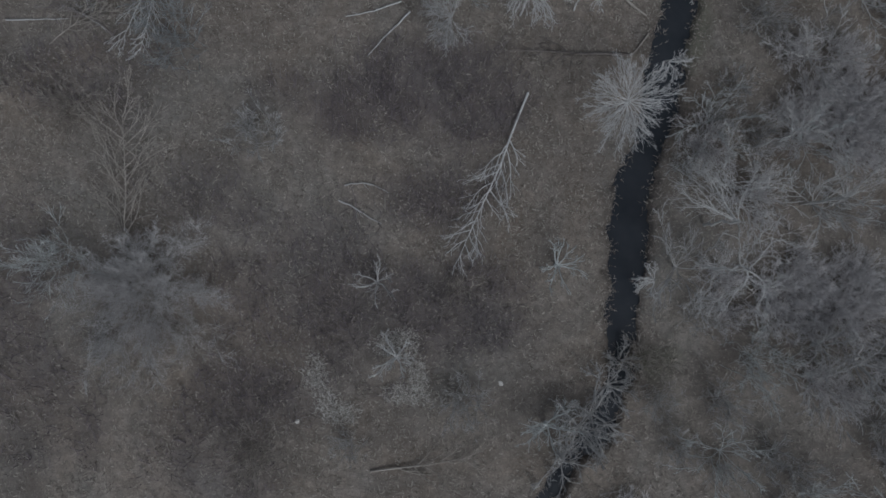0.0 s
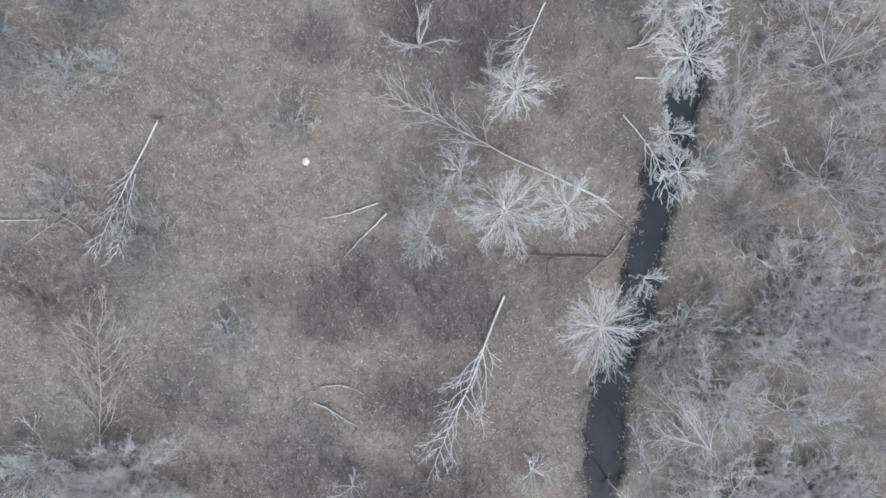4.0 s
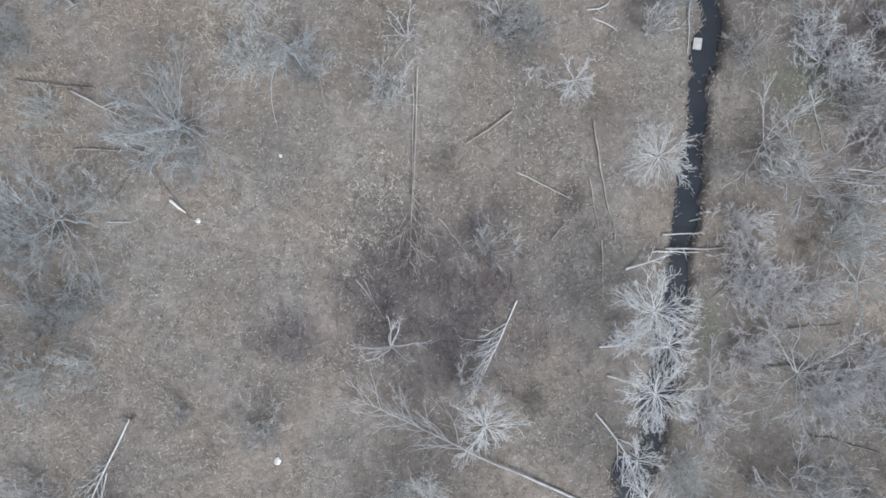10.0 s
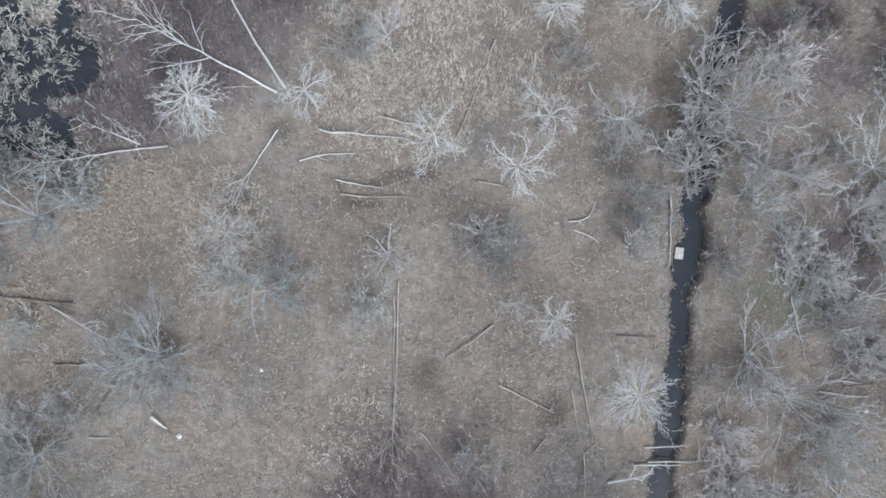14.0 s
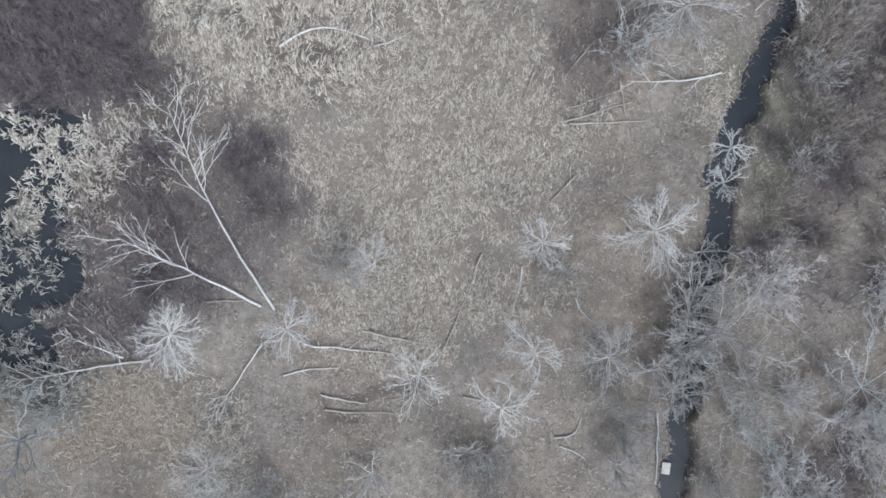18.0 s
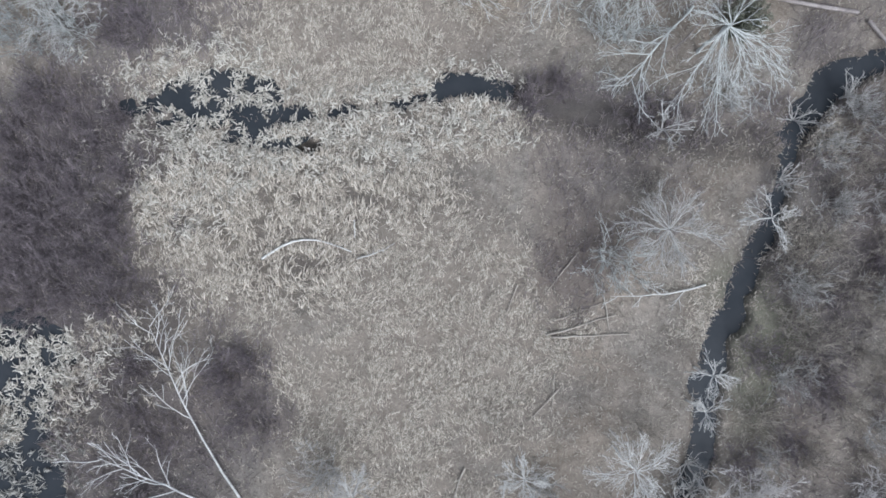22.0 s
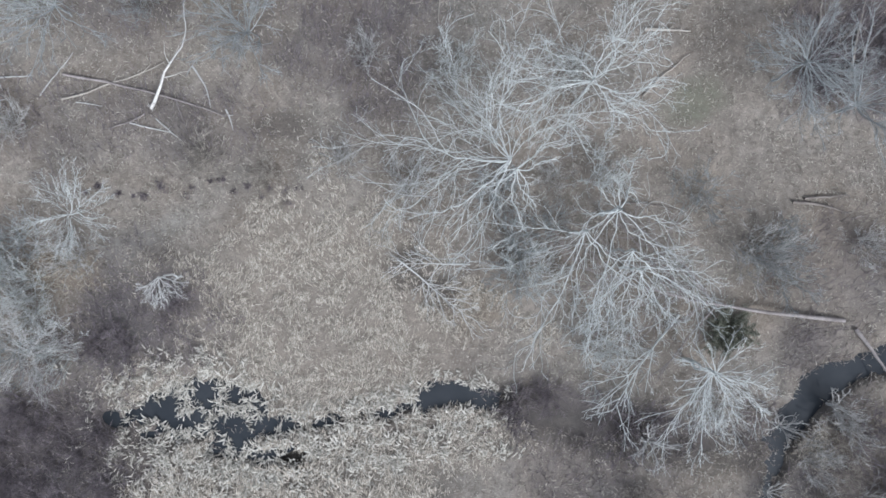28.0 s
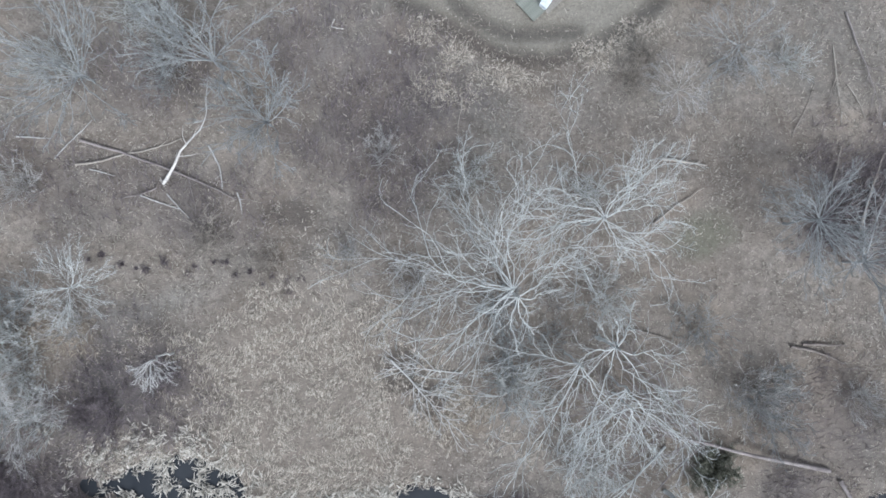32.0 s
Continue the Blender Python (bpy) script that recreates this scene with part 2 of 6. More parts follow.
def shoots(rng, P, R, k, u0, u1, angle, ratio, thin, flat=1.0):
    """k side shoots on each line, evenly spaced and on alternate sides: starts, ways, lengths, radii, and the way of the parent there."""
    B, n = P.shape[:2]
    full = np.linalg.norm(np.diff(P, axis=1), axis=2).sum(1)
    own = np.repeat(np.arange(B), k)
    u = np.clip(u0 + (u1 - u0) * (np.tile((np.arange(k) + 0.5) / k, B) + rng.uniform(-0.5, 0.5, len(own)) / k), 0, 0.999)
    f = u * (n - 1)
    i = f.astype(int)
    w = (f - i)[:, None]
    A, C = P[own, i], P[own, i + 1]
    t = unit(C - A)
    side = np.cross(t, [0, 0, 1.0]) * np.where((np.arange(len(own)) + own) % 2, 1.0, -1.0)[:, None] * rng.uniform(0.4, 1.2, len(own))[:, None] + rng.normal(size=t.shape) * np.array([0.45, 0.45, 0.5 * flat])
    side = unit(side - t * (side * t).sum(1, keepdims=True))
    a = angle * rng.uniform(0.65, 1.35, len(own))[:, None]
    r = (R[own, i] * (1 - w[:, 0]) + R[own, i + 1] * w[:, 0]) * thin
    return A + (C - A) * w, np.cos(a) * t + np.sin(a) * side, full[own] * ratio * (1.2 - 0.65 * u) * rng.uniform(0.6, 1.2, len(own)), r, t


def swing(rng, S, D, L, R, aim, n, turn, pull=0.0, tip=0.4, lift=0.0):
    """Lines that swing in slow bends and are drawn back to the way of aim."""
    S, d = np.asarray(S, float), unit(np.asarray(D, float))
    L, R = np.broadcast_to(L, len(S)).astype(float), np.broadcast_to(R, len(S)).astype(float)
    P, w = [S], np.zeros_like(d)
    for _ in range(n - 1):
        w = 0.5 * w + turn * rng.normal(size=d.shape) * np.array([1.0, 1.0, 0.5])
        d = unit(d + w + pull * aim + np.array([0, 0, lift]))
        P.append(P[-1] + d * (L / (n - 1))[:, None])
    return np.stack(P, 1), R[:, None] * np.linspace(1, tip, n)[None]


def tubes(name, groups):
    """One mesh of tapered round rods: groups of (points, radii, sides)."""
    V, Q, base = [], [], 0
    for P, R, sides in groups:
        B, n = P.shape[:2]
        if not B:
            continue
        T = unit(np.gradient(P, axis=1))
        ref = np.where(np.abs(T[..., 2:3]) > 0.9, np.array([1.0, 0, 0]), np.array([0, 0, 1.0]))
        X = unit(np.cross(T, ref))
        Y = np.cross(T, X)
        a = np.arange(sides) * 2 * np.pi / sides
        ring = P[:, :, None] + R[:, :, None, None] * (np.cos(a)[:, None] * X[:, :, None] + np.sin(a)[:, None] * Y[:, :, None])
        V.append(ring.reshape(-1, 3))
        idx = base + np.arange(B * n * sides).reshape(B, n, sides)
        nxt = np.roll(idx, -1, axis=2)
        Q.append(np.stack([idx[:, :-1], nxt[:, :-1], nxt[:, 1:], idx[:, 1:]], -1).reshape(-1, 4))
        base += B * n * sides
    return quads_mesh(name, np.concatenate(V), np.concatenate(Q))


def part(name, me, material, parent, label=""):
    me.materials.append(material)
    ob = new(name, me)
    ob.parent = parent
    return tagged(ob, label)


def thing(name, x, y, z, label, category, group=""):
    ob = new(name)
    ob.empty_display_size = 0.3
    ob.location = (x, y, z)
    return tagged(ob, label, category, group)


# ---- the lie of the land ----
LATTICES = {}


def lattice(seed, x, y, cell):
    """Smooth noise between 0 and 1 on a square lattice."""
    if seed not in LATTICES:
        LATTICES[seed] = np.random.RandomState(seed).rand(257, 257)
    g = LATTICES[seed]
    u, v = np.asarray(x) / cell + 91.3, np.asarray(y) / cell + 57.7
    i, j = np.floor(u).astype(int), np.floor(v).astype(int)
    a, b = u - i, v - j
    a, b = a * a * (3 - 2 * a), b * b * (3 - 2 * b)
    i0, i1, j0, j1 = i % 257, (i + 1) % 257, j % 257, (j + 1) % 257
    return (g[i0, j0] * (1 - a) + g[i1, j0] * a) * (1 - b) + (g[i0, j1] * (1 - a) + g[i1, j1] * a) * b


def patches(x, y, blobs, soft=0.35, ragged=0.5, seed=5):
    """How far a place lies within soft, ragged patches (x, y, half width, half depth, and how full): 0 to 1."""
    x, y = np.asarray(x, float), np.asarray(y, float)
    wob = ragged * (lattice(seed, x, y, 1.6) + 0.5 * lattice(seed + 1, x, y, 0.55) + 0.7 * lattice(seed + 2, x, y, 4.2) - 1.1)
    out = np.zeros(x.shape)
    for bx, by, rx, ry, *full in blobs:
        r = np.sqrt(((x - bx) / rx) ** 2 + ((y - by) / ry) ** 2) + wob
        out = np.maximum(out, np.clip((1 + soft / 2 - r) / soft, 0, 1) * (full[0] if full else 1.0))
    return out


def outside(x, y, line):
    """Distance outside the banks of a channel of points (x, y, width); below 0 over the bed."""
    best = np.full(x.shape, 1e9)
    for (ax, ay, aw), (bx, by, bw) in zip(line[:-1], line[1:]):
        dx, dy = bx - ax, by - ay
        u = np.clip(((x - ax) * dx + (y - ay) * dy) / (dx * dx + dy * dy + 1e-9), 0, 1)
        best = np.minimum(best, np.hypot(x - ax - u * dx, y - ay - u * dy) - (aw + u * (bw - aw)) / 2)
    return best


CHARTS = {}


def along(x, y, line):
    """The same, read off a chart of 0.15 m squares that is drawn once for each channel."""
    x, y = np.asarray(x, float), np.asarray(y, float)
    key = tuple(line[0]) + tuple(line[-1])
    if key not in CHARTS:
        gx, gy = np.meshgrid(np.arange(-30, 36, 0.15), np.arange(-20, 106, 0.15), indexing="ij")
        CHARTS[key] = outside(gx, gy, line)
    c = CHARTS[key]
    u = np.clip((x + 30) / 0.15, 0, c.shape[0] - 1.001)
    v = np.clip((y + 20) / 0.15, 0, c.shape[1] - 1.001)
    i, j = u.astype(int), v.astype(int)
    a, b = u - i, v - j
    near = (c[i, j] * (1 - a) + c[i + 1, j] * a) * (1 - b) + (c[i, j + 1] * (1 - a) + c[i + 1, j + 1] * a) * b
    beyond = np.maximum(np.abs(x - 3) - 33, 0) + np.maximum(np.abs(y - 43) - 63, 0)
    return near + 3 * beyond


# channels as points (x, y, width), patches of cover as (x, y, half width, half depth)
CREEK = [(4.32, -14.2, 1.19), (5.96, -11.84, 1.19), (8.18, -9.18, 1.19), (9.23, -6.22, 1.55), (9.41, -3.07, 1.55), (9.59, -0.4, 1.67), (9.8, 1.39, 1.96), (9.95, 2.88, 1.9), (10.47, 4.81, 1.73), (11.22, 6.45, 1.55), (11.7, 8.55, 1.61), (11.97, 10.34, 1.85), (12.19, 12.14, 1.85), (12.67, 14.84, 1.79), (13.67, 15.98, 1.31), (14.03, 18.97, 1.37), (14.64, 22.87, 1.31), (15.33, 26.48, 1.18), (15.54, 27.98, 1.29), (15.78, 30.7, 1.4), (16.15, 33.72, 1.18), (16.18, 35.24, 1.12), (16.66, 37.55, 1.29), (16.85, 39.66, 1.18), (17.38, 42.69, 1.23), (17.79, 46.32, 1.18), (18.7, 49.11, 1.23), (19.0, 51.52, 1.37), (19.34, 53.63, 1.37), (19.86, 55.75, 1.73), (20.76, 57.57, 1.45), (21.45, 59.39, 1.2), (22.4, 61.35, 0.9), (23.1, 63.16, 0.85), (23.6, 64.83, 0.95), (23.95, 66.49, 1.3), (24.92, 68.17, 1.79), (26.26, 69.48, 1.79), (28.14, 70.31, 1.37), (30.62, 71.36, 1.37), (33.05, 72.11, 1.37)]
RILL = [(8.92, 68.56, 0.65), (7.86, 68.8, 1.01), (6.35, 69.15, 0.95), (4.84, 68.62, 0.77), (3.94, 68.22, 0.77), (2.44, 67.85, 0.77), (0.63, 67.66, 0.77), (-0.87, 67.28, 0.77), (-2.98, 67.12, 1.01), (-4.47, 66.44, 0.89), (-5.67, 66.28, 0.89)]
DITCH = [(8.61, 68.62, 0.89), (10.58, 68.06, 1.19), (13.3, 67.33, 1.31), (16.32, 66.68, 1.19), (19.65, 66.01, 1.19), (23.28, 66.04, 1.19)]
RUT_OUTER = [(-0.33, 96.74, 0.3), (2.28, 95.05, 0.3), (4.83, 93.96, 0.3), (7.35, 92.95, 0.3), (10.09, 92.86, 0.3), (12.26, 93.86, 0.3), (14.1, 95.13, 0.3), (15.47, 96.5, 0.3), (16.51, 98.3, 0.3)]
RUT_INNER = [(3.93, 96.6, 0.24), (5.16, 95.06, 0.24), (6.91, 94.25, 0.24), (8.14, 94.08, 0.24), (10.08, 94.38, 0.24), (11.43, 94.53, 0.24)]
PONDS = [(-7.83, 68.09, 3.57, 1.43), (-5.42, 66.01, 1.37, 0.65), (-2.74, 65.61, 1.49, 0.39), (-17.79, 53.09, 3.12, 3.27), (-20.7, 49.5, 3.27, 4.46), (-17.71, 47.44, 2.98, 2.68), (-18.26, 44.48, 2.23, 2.08), (-16.64, 55.62, 1.79, 0.71)]
REEDS = [(-3.76, 63.58, 7.44, 3.87), (1.03, 60.63, 8.93, 5.06), (0.33, 72.89, 7.74, 3.27), (-3.81, 68.65, 9.52, 2.38), (4.56, 66.32, 5.06, 2.68), (-14.24, 53.7, 3.27, 3.27), (-17.12, 47.74, 2.08, 4.46), (0.33, 52.29, 6.25, 3.87), (-6.58, 60.32, 5.36, 3.27), (1.86, 45.46, 3.87, 2.68), (-0.68, 73.41, 7.14, 5.06), (7.17, 55.01, 5.06, 4.76), (-12.21, 52.27, 4.17, 2.98), (4.43, 46.66, 4.46, 1.79)]
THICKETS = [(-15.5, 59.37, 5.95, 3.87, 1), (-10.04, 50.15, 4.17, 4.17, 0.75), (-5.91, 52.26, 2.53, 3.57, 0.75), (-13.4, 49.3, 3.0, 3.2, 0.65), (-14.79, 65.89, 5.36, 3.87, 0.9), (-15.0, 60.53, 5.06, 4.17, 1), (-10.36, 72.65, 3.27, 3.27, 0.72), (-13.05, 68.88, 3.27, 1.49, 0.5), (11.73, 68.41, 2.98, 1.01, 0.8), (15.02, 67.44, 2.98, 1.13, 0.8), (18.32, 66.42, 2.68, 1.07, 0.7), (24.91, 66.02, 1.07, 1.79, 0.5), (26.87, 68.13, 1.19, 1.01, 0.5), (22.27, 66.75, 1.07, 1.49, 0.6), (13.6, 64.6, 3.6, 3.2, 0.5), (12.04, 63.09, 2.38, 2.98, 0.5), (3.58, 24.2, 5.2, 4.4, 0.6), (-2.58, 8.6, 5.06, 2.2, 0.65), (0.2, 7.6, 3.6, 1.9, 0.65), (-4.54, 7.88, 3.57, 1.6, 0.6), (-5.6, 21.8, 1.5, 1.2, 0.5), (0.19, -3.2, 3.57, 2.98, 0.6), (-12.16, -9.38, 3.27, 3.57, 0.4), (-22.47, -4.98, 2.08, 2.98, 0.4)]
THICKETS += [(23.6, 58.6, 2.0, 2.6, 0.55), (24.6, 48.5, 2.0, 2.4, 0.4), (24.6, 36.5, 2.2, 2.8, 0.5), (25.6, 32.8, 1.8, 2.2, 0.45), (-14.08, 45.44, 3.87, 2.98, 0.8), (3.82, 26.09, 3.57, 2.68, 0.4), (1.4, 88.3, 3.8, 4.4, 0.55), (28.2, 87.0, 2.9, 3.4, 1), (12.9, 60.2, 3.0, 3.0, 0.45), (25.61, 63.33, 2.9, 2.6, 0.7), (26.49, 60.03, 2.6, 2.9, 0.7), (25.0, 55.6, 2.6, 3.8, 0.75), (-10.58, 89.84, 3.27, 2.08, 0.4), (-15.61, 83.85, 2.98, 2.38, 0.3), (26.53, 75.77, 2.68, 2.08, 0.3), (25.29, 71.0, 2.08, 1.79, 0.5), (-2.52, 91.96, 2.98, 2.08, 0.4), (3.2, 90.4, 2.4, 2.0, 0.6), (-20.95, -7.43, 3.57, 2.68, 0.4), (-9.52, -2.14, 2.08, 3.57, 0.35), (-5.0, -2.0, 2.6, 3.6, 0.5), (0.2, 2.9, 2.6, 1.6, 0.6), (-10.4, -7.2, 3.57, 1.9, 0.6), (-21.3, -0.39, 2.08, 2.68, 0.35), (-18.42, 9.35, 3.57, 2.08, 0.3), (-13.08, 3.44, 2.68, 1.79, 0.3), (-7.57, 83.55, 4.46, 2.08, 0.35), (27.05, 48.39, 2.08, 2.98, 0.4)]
RUSSETS = [(-12.27, 40.65, 2.68, 1.79), (-14.04, 39.16, 1.79, 1.19), (-18.58, 33.73, 1.79, 1.79), (-17.67, 31.95, 1.79, 1.49), (-11.8, 40.0, 2.6, 1.5), (-13.74, 75.48, 1.79, 0.89), (7.37, 73.4, 1.79, 1.19)]
MOSS = [(21.5, 54.79, 1.79, 1.79), (22.41, 56.29, 1.49, 1.49), (12.9, 11.76, 0.89, 1.79), (16.7, 22.58, 0.65, 1.19), (11.08, -5.36, 1.49, 1.19), (20.71, 57.78, 1.79, 1.79), (21.2, 52.7, 1.49, 1.79), (21.96, 35.16, 2.08, 1.49), (19.43, 84.33, 1.49, 1.19)]
BARE = [(-2.79, 83.19, 1.79, 0.65), (1.59, 41.61, 1.34, 0.42), (0.11, 41.16, 0.89, 0.3), (-4.95, 43.95, 0.74, 0.6), (-7.2, 40.06, 0.89, 0.6), (9.39, 29.11, 0.6, 0.74), (-0.65, 40.06, 1.19, 0.45), (4.2, 75.48, 1.49, 1.34), (-11.16, 32.88, 0.83, 0.71), (-17.48, 27.79, 1.01, 0.65), (15.81, -1.54, 0.83, 0.77), (15.22, -2.72, 0.71, 0.6), (-2.63, 59.25, 1.34, 0.42), (5.87, 74.6, 1.07, 1.37), (12.56, 42.55, 1.19, 1.19), (-9.39, 89.85, 1.49, 1.79), (27.21, 86.57, 1.19, 1.79)]
TRACK = [(9.57, 96.31, 7.14, 3.12), (9.65, 94.18, 4.17, 1.25)]
HAZE = [(-19.04, 22.44, 3.87, 4.17), (-11.46, 32.88, 3.27, 2.68), (-17.91, 26.89, 4.17, 2.98), (-13.26, 35.56, 3.57, 1.79), (-18.19, 38.27, 3.57, 3.87), (-6.0, 35.29, 2.68, 2.38), (-11.62, 31.43, 2.08, 1.79), (-16.71, 74.25, 3.27, 2.98), (-16.43, 74.32, 3.87, 3.87), (-14.67, 76.99, 2.98, 2.38), (-0.72, 91.06, 2.68, 2.08), (-12.07, 89.24, 3.87, 3.27), (13.69, 40.96, 2.68, 4.46), (6.33, 37.54, 2.68, 2.08), (0.07, 47.23, 1.79, 1.49), (-0.16, 60.62, 1.79, 0.89), (20.83, 76.97, 2.38, 2.68), (12.45, 76.98, 4.46, 4.46), (-12.53, 11.72, 2.38, 1.49), (-17.01, 40.06, 2.68, 1.79)]
CATTAILS = [(-5.27, 66.25, 7.14, 2.68), (-9.4, 63.54, 3.27, 2.38), (0.98, 66.59, 6.25, 1.79), (-13.94, 53.7, 3.57, 3.57), (-17.12, 47.74, 2.98, 4.76), (4.56, 67.22, 3.57, 1.79), (-13.7, 53.44, 3.57, 2.68)]
PALE_HAZE = [(19.94, -2.13, 3.27, 1.79), (20.88, 7.32, 2.68, 1.79), (18.64, 25.27, 1.79, 1.79), (23.71, 20.23, 2.38, 1.79)]
TUSSOCKS = [(-7.94, 39.16, 1.79, 2.38), (-7.55, 37.75, 1.79, 2.08), (18.82, 57.77, 0.77, 2.08), (17.92, 55.82, 1.19, 0.71), (25.51, 66.17, 1.19, 1.19), (24.67, 60.51, 1.19, 1.19), (-2.21, 26.96, 1.19, 1.79, 0.35), (-0.93, 28.46, 1.19, 2.68, 0.35), (0.84, 46.66, 1.79, 1.49), (3.66, 93.52, 1.37, 0.77), (5.6, 92.37, 1.37, 0.83), (7.49, 91.66, 1.79, 0.71), (13.35, 93.52, 1.79, 0.77), (15.04, 94.78, 1.37, 0.77), (4.85, 90.92, 1.79, 1.19)]

COARSE = [(-6.0, 62.0, 5.5, 3.4), (-0.5, 63.4, 5.0, 2.6), (-9.3, 63.0, 3.0, 3.2), (-3.5, 59.3, 4.5, 2.2), (-12.6, 54.2, 3.4, 2.6), (-11.3, 56.8, 3.6, 1.9)]

WATER_LEVEL = -0.32


def bank(x, y):
    rag = 0.6 * (lattice(21, x, y, 1.1) - 0.5) + 0.36 * (lattice(22, x, y, 0.42) - 0.5)
    return np.minimum(along(x, y, CREEK) + rag, along(x, y, RILL) + 1.4 * rag)


def ground_height(x, y):
    x, y = np.asarray(x, float), np.asarray(y, float)
    h = 0.22 * (lattice(11, x, y, 7.0) - 0.5) + 0.12 * (lattice(12, x, y, 1.7) - 0.5) + 0.06 * (lattice(13, x, y, 0.55) - 0.5)
    s = np.clip((bank(x, y) + 0.3) / 0.5, 0, 1)
    h = h - 0.75 * (1 - s * s * (3 - 2 * s))
    d = np.clip((along(x, y, DITCH) + 0.2) / 1.3, 0, 1)
    h = h - 0.26 * (1 - d * d * (3 - 2 * d))
    h = h - 0.62 * patches(x, y, PONDS, 0.5, 0.75, 31)
    ruts = np.minimum(np.abs(along(x, y, RUT_OUTER)), np.abs(along(x, y, RUT_INNER)))
    return h - 0.12 * np.exp(-(ruts / 0.3) ** 2) * (np.asarray(y) > 88)


def gz(x, y):
    return float(ground_height(np.array([x]), np.array([y]))[0])


def build_ground():
    def axis(lo, hi, step, far):
        mid = list(np.arange(lo, hi + step, step))
        out, d = [], 1.0
        while d < far:
            out.append(d)
            d *= 1.55
        return np.array([lo - q for q in reversed(out)] + mid + [mid[-1] + q for q in out])
    xs, ys = axis(-26, 32, 0.24, 1500), axis(-16, 102, 0.25, 1500)
    X, Y = np.meshgrid(xs, ys, indexing="ij")
    Z = ground_height(X, Y)
    nx, ny = X.shape
    i = np.arange(nx * ny).reshape(nx, ny)
    q = np.stack([i[:-1, :-1], i[1:, :-1], i[1:, 1:], i[:-1, 1:]], -1).reshape(-1, 4)
    me = quads_mesh("ground", np.stack([X, Y, Z], -1).reshape(-1, 3), q)
    me.materials.append(GROUND)
    x, y = X.ravel(), Y.ravel()
    b = bank(x, y)
    mud = np.clip(1 - np.maximum(b, 0) / 0.45, 0, 1) * 0.9
    mud = np.maximum(mud, 0.8 * np.clip(1 - along(x, y, DITCH) / 0.9, 0, 1))
    mud = np.maximum(mud, patches(x, y, PONDS, 0.5, 0.6, 31))
    mud = np.maximum(mud, 0.55 * patches(x, y, CATTAILS, 0.6, 0.7, 36))
    mud = np.maximum(mud, 0.6 * patches(x, y, COARSE, 0.8, 0.6, 43))
    mud = np.maximum(mud, 0.75 * patches(x, y, BARE, 0.7, 0.7, 41))
    rut = np.minimum(np.abs(along(x, y, RUT_OUTER)), np.abs(along(x, y, RUT_INNER)))
    mud = np.maximum(mud, 0.8 * np.exp(-(rut / 0.42) ** 2) * (y > 88))
    ones = np.ones(len(x))
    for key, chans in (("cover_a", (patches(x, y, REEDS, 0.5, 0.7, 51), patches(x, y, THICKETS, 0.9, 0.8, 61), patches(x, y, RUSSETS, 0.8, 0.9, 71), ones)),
                       ("cover_b", (mud, patches(x, y, MOSS, 0.9, 0.9, 81), patches(x, y, TRACK, 0.3, 0.3, 91), ones))):
        at = me.attributes.new(key, "FLOAT_COLOR", "POINT")
        at.data.foreach_set("color", np.stack(chans, -1).astype(np.float32).ravel())
    me.polygons.foreach_set("use_smooth", np.ones(len(me.polygons), dtype=bool))
    tagged(new("ground", me), "brown-grey woodland floor of leaf litter and dead grass", "ground", kind="structure")


def ribbon(name, line, extra, label):
    """A level sheet of water that follows a channel, its edges under the banks."""
    p = np.array(line)
    t = unit(np.gradient(p[:, :2], axis=0))
    side = np.stack([-t[:, 1], t[:, 0]], 1)
    half = (p[:, 2] / 2 + extra)[:, None]
    rows = [np.column_stack([p[:, :2] + side * half * k, np.full(len(p), WATER_LEVEL)]) for k in (-1, -0.33, 0.33, 1)]
    V = np.concatenate(rows)
    n = len(p)
    Q = [(r * n + i, r * n + i + 1, (r + 1) * n + i + 1, (r + 1) * n + i) for r in range(3) for i in range(n - 1)]
    me = quads_mesh(name, V, Q)
    me.materials.append(WATER)
    tagged(new(name, me), label, "water", kind="structure")


def pool(name, x, y, rx, ry, z, label):
    a = np.linspace(0, 2 * np.pi, 25)[:-1]
    outer = np.stack([x + rx * np.cos(a), y + ry * np.sin(a), np.full(24, z)], 1)
    bm = bmesh.new()
    vs = [bm.verts.new(v) for v in outer]
    bm.faces.new(vs)
    me = bpy.data.meshes.new(name)
    bm.to_mesh(me)
    bm.free()
    me.materials.append(WATER)
    tagged(new(name, me), label, "water", kind="structure")


# ---- plants and dead wood ----
CLEAR = []  # where dead wood lies: no bush grows over it


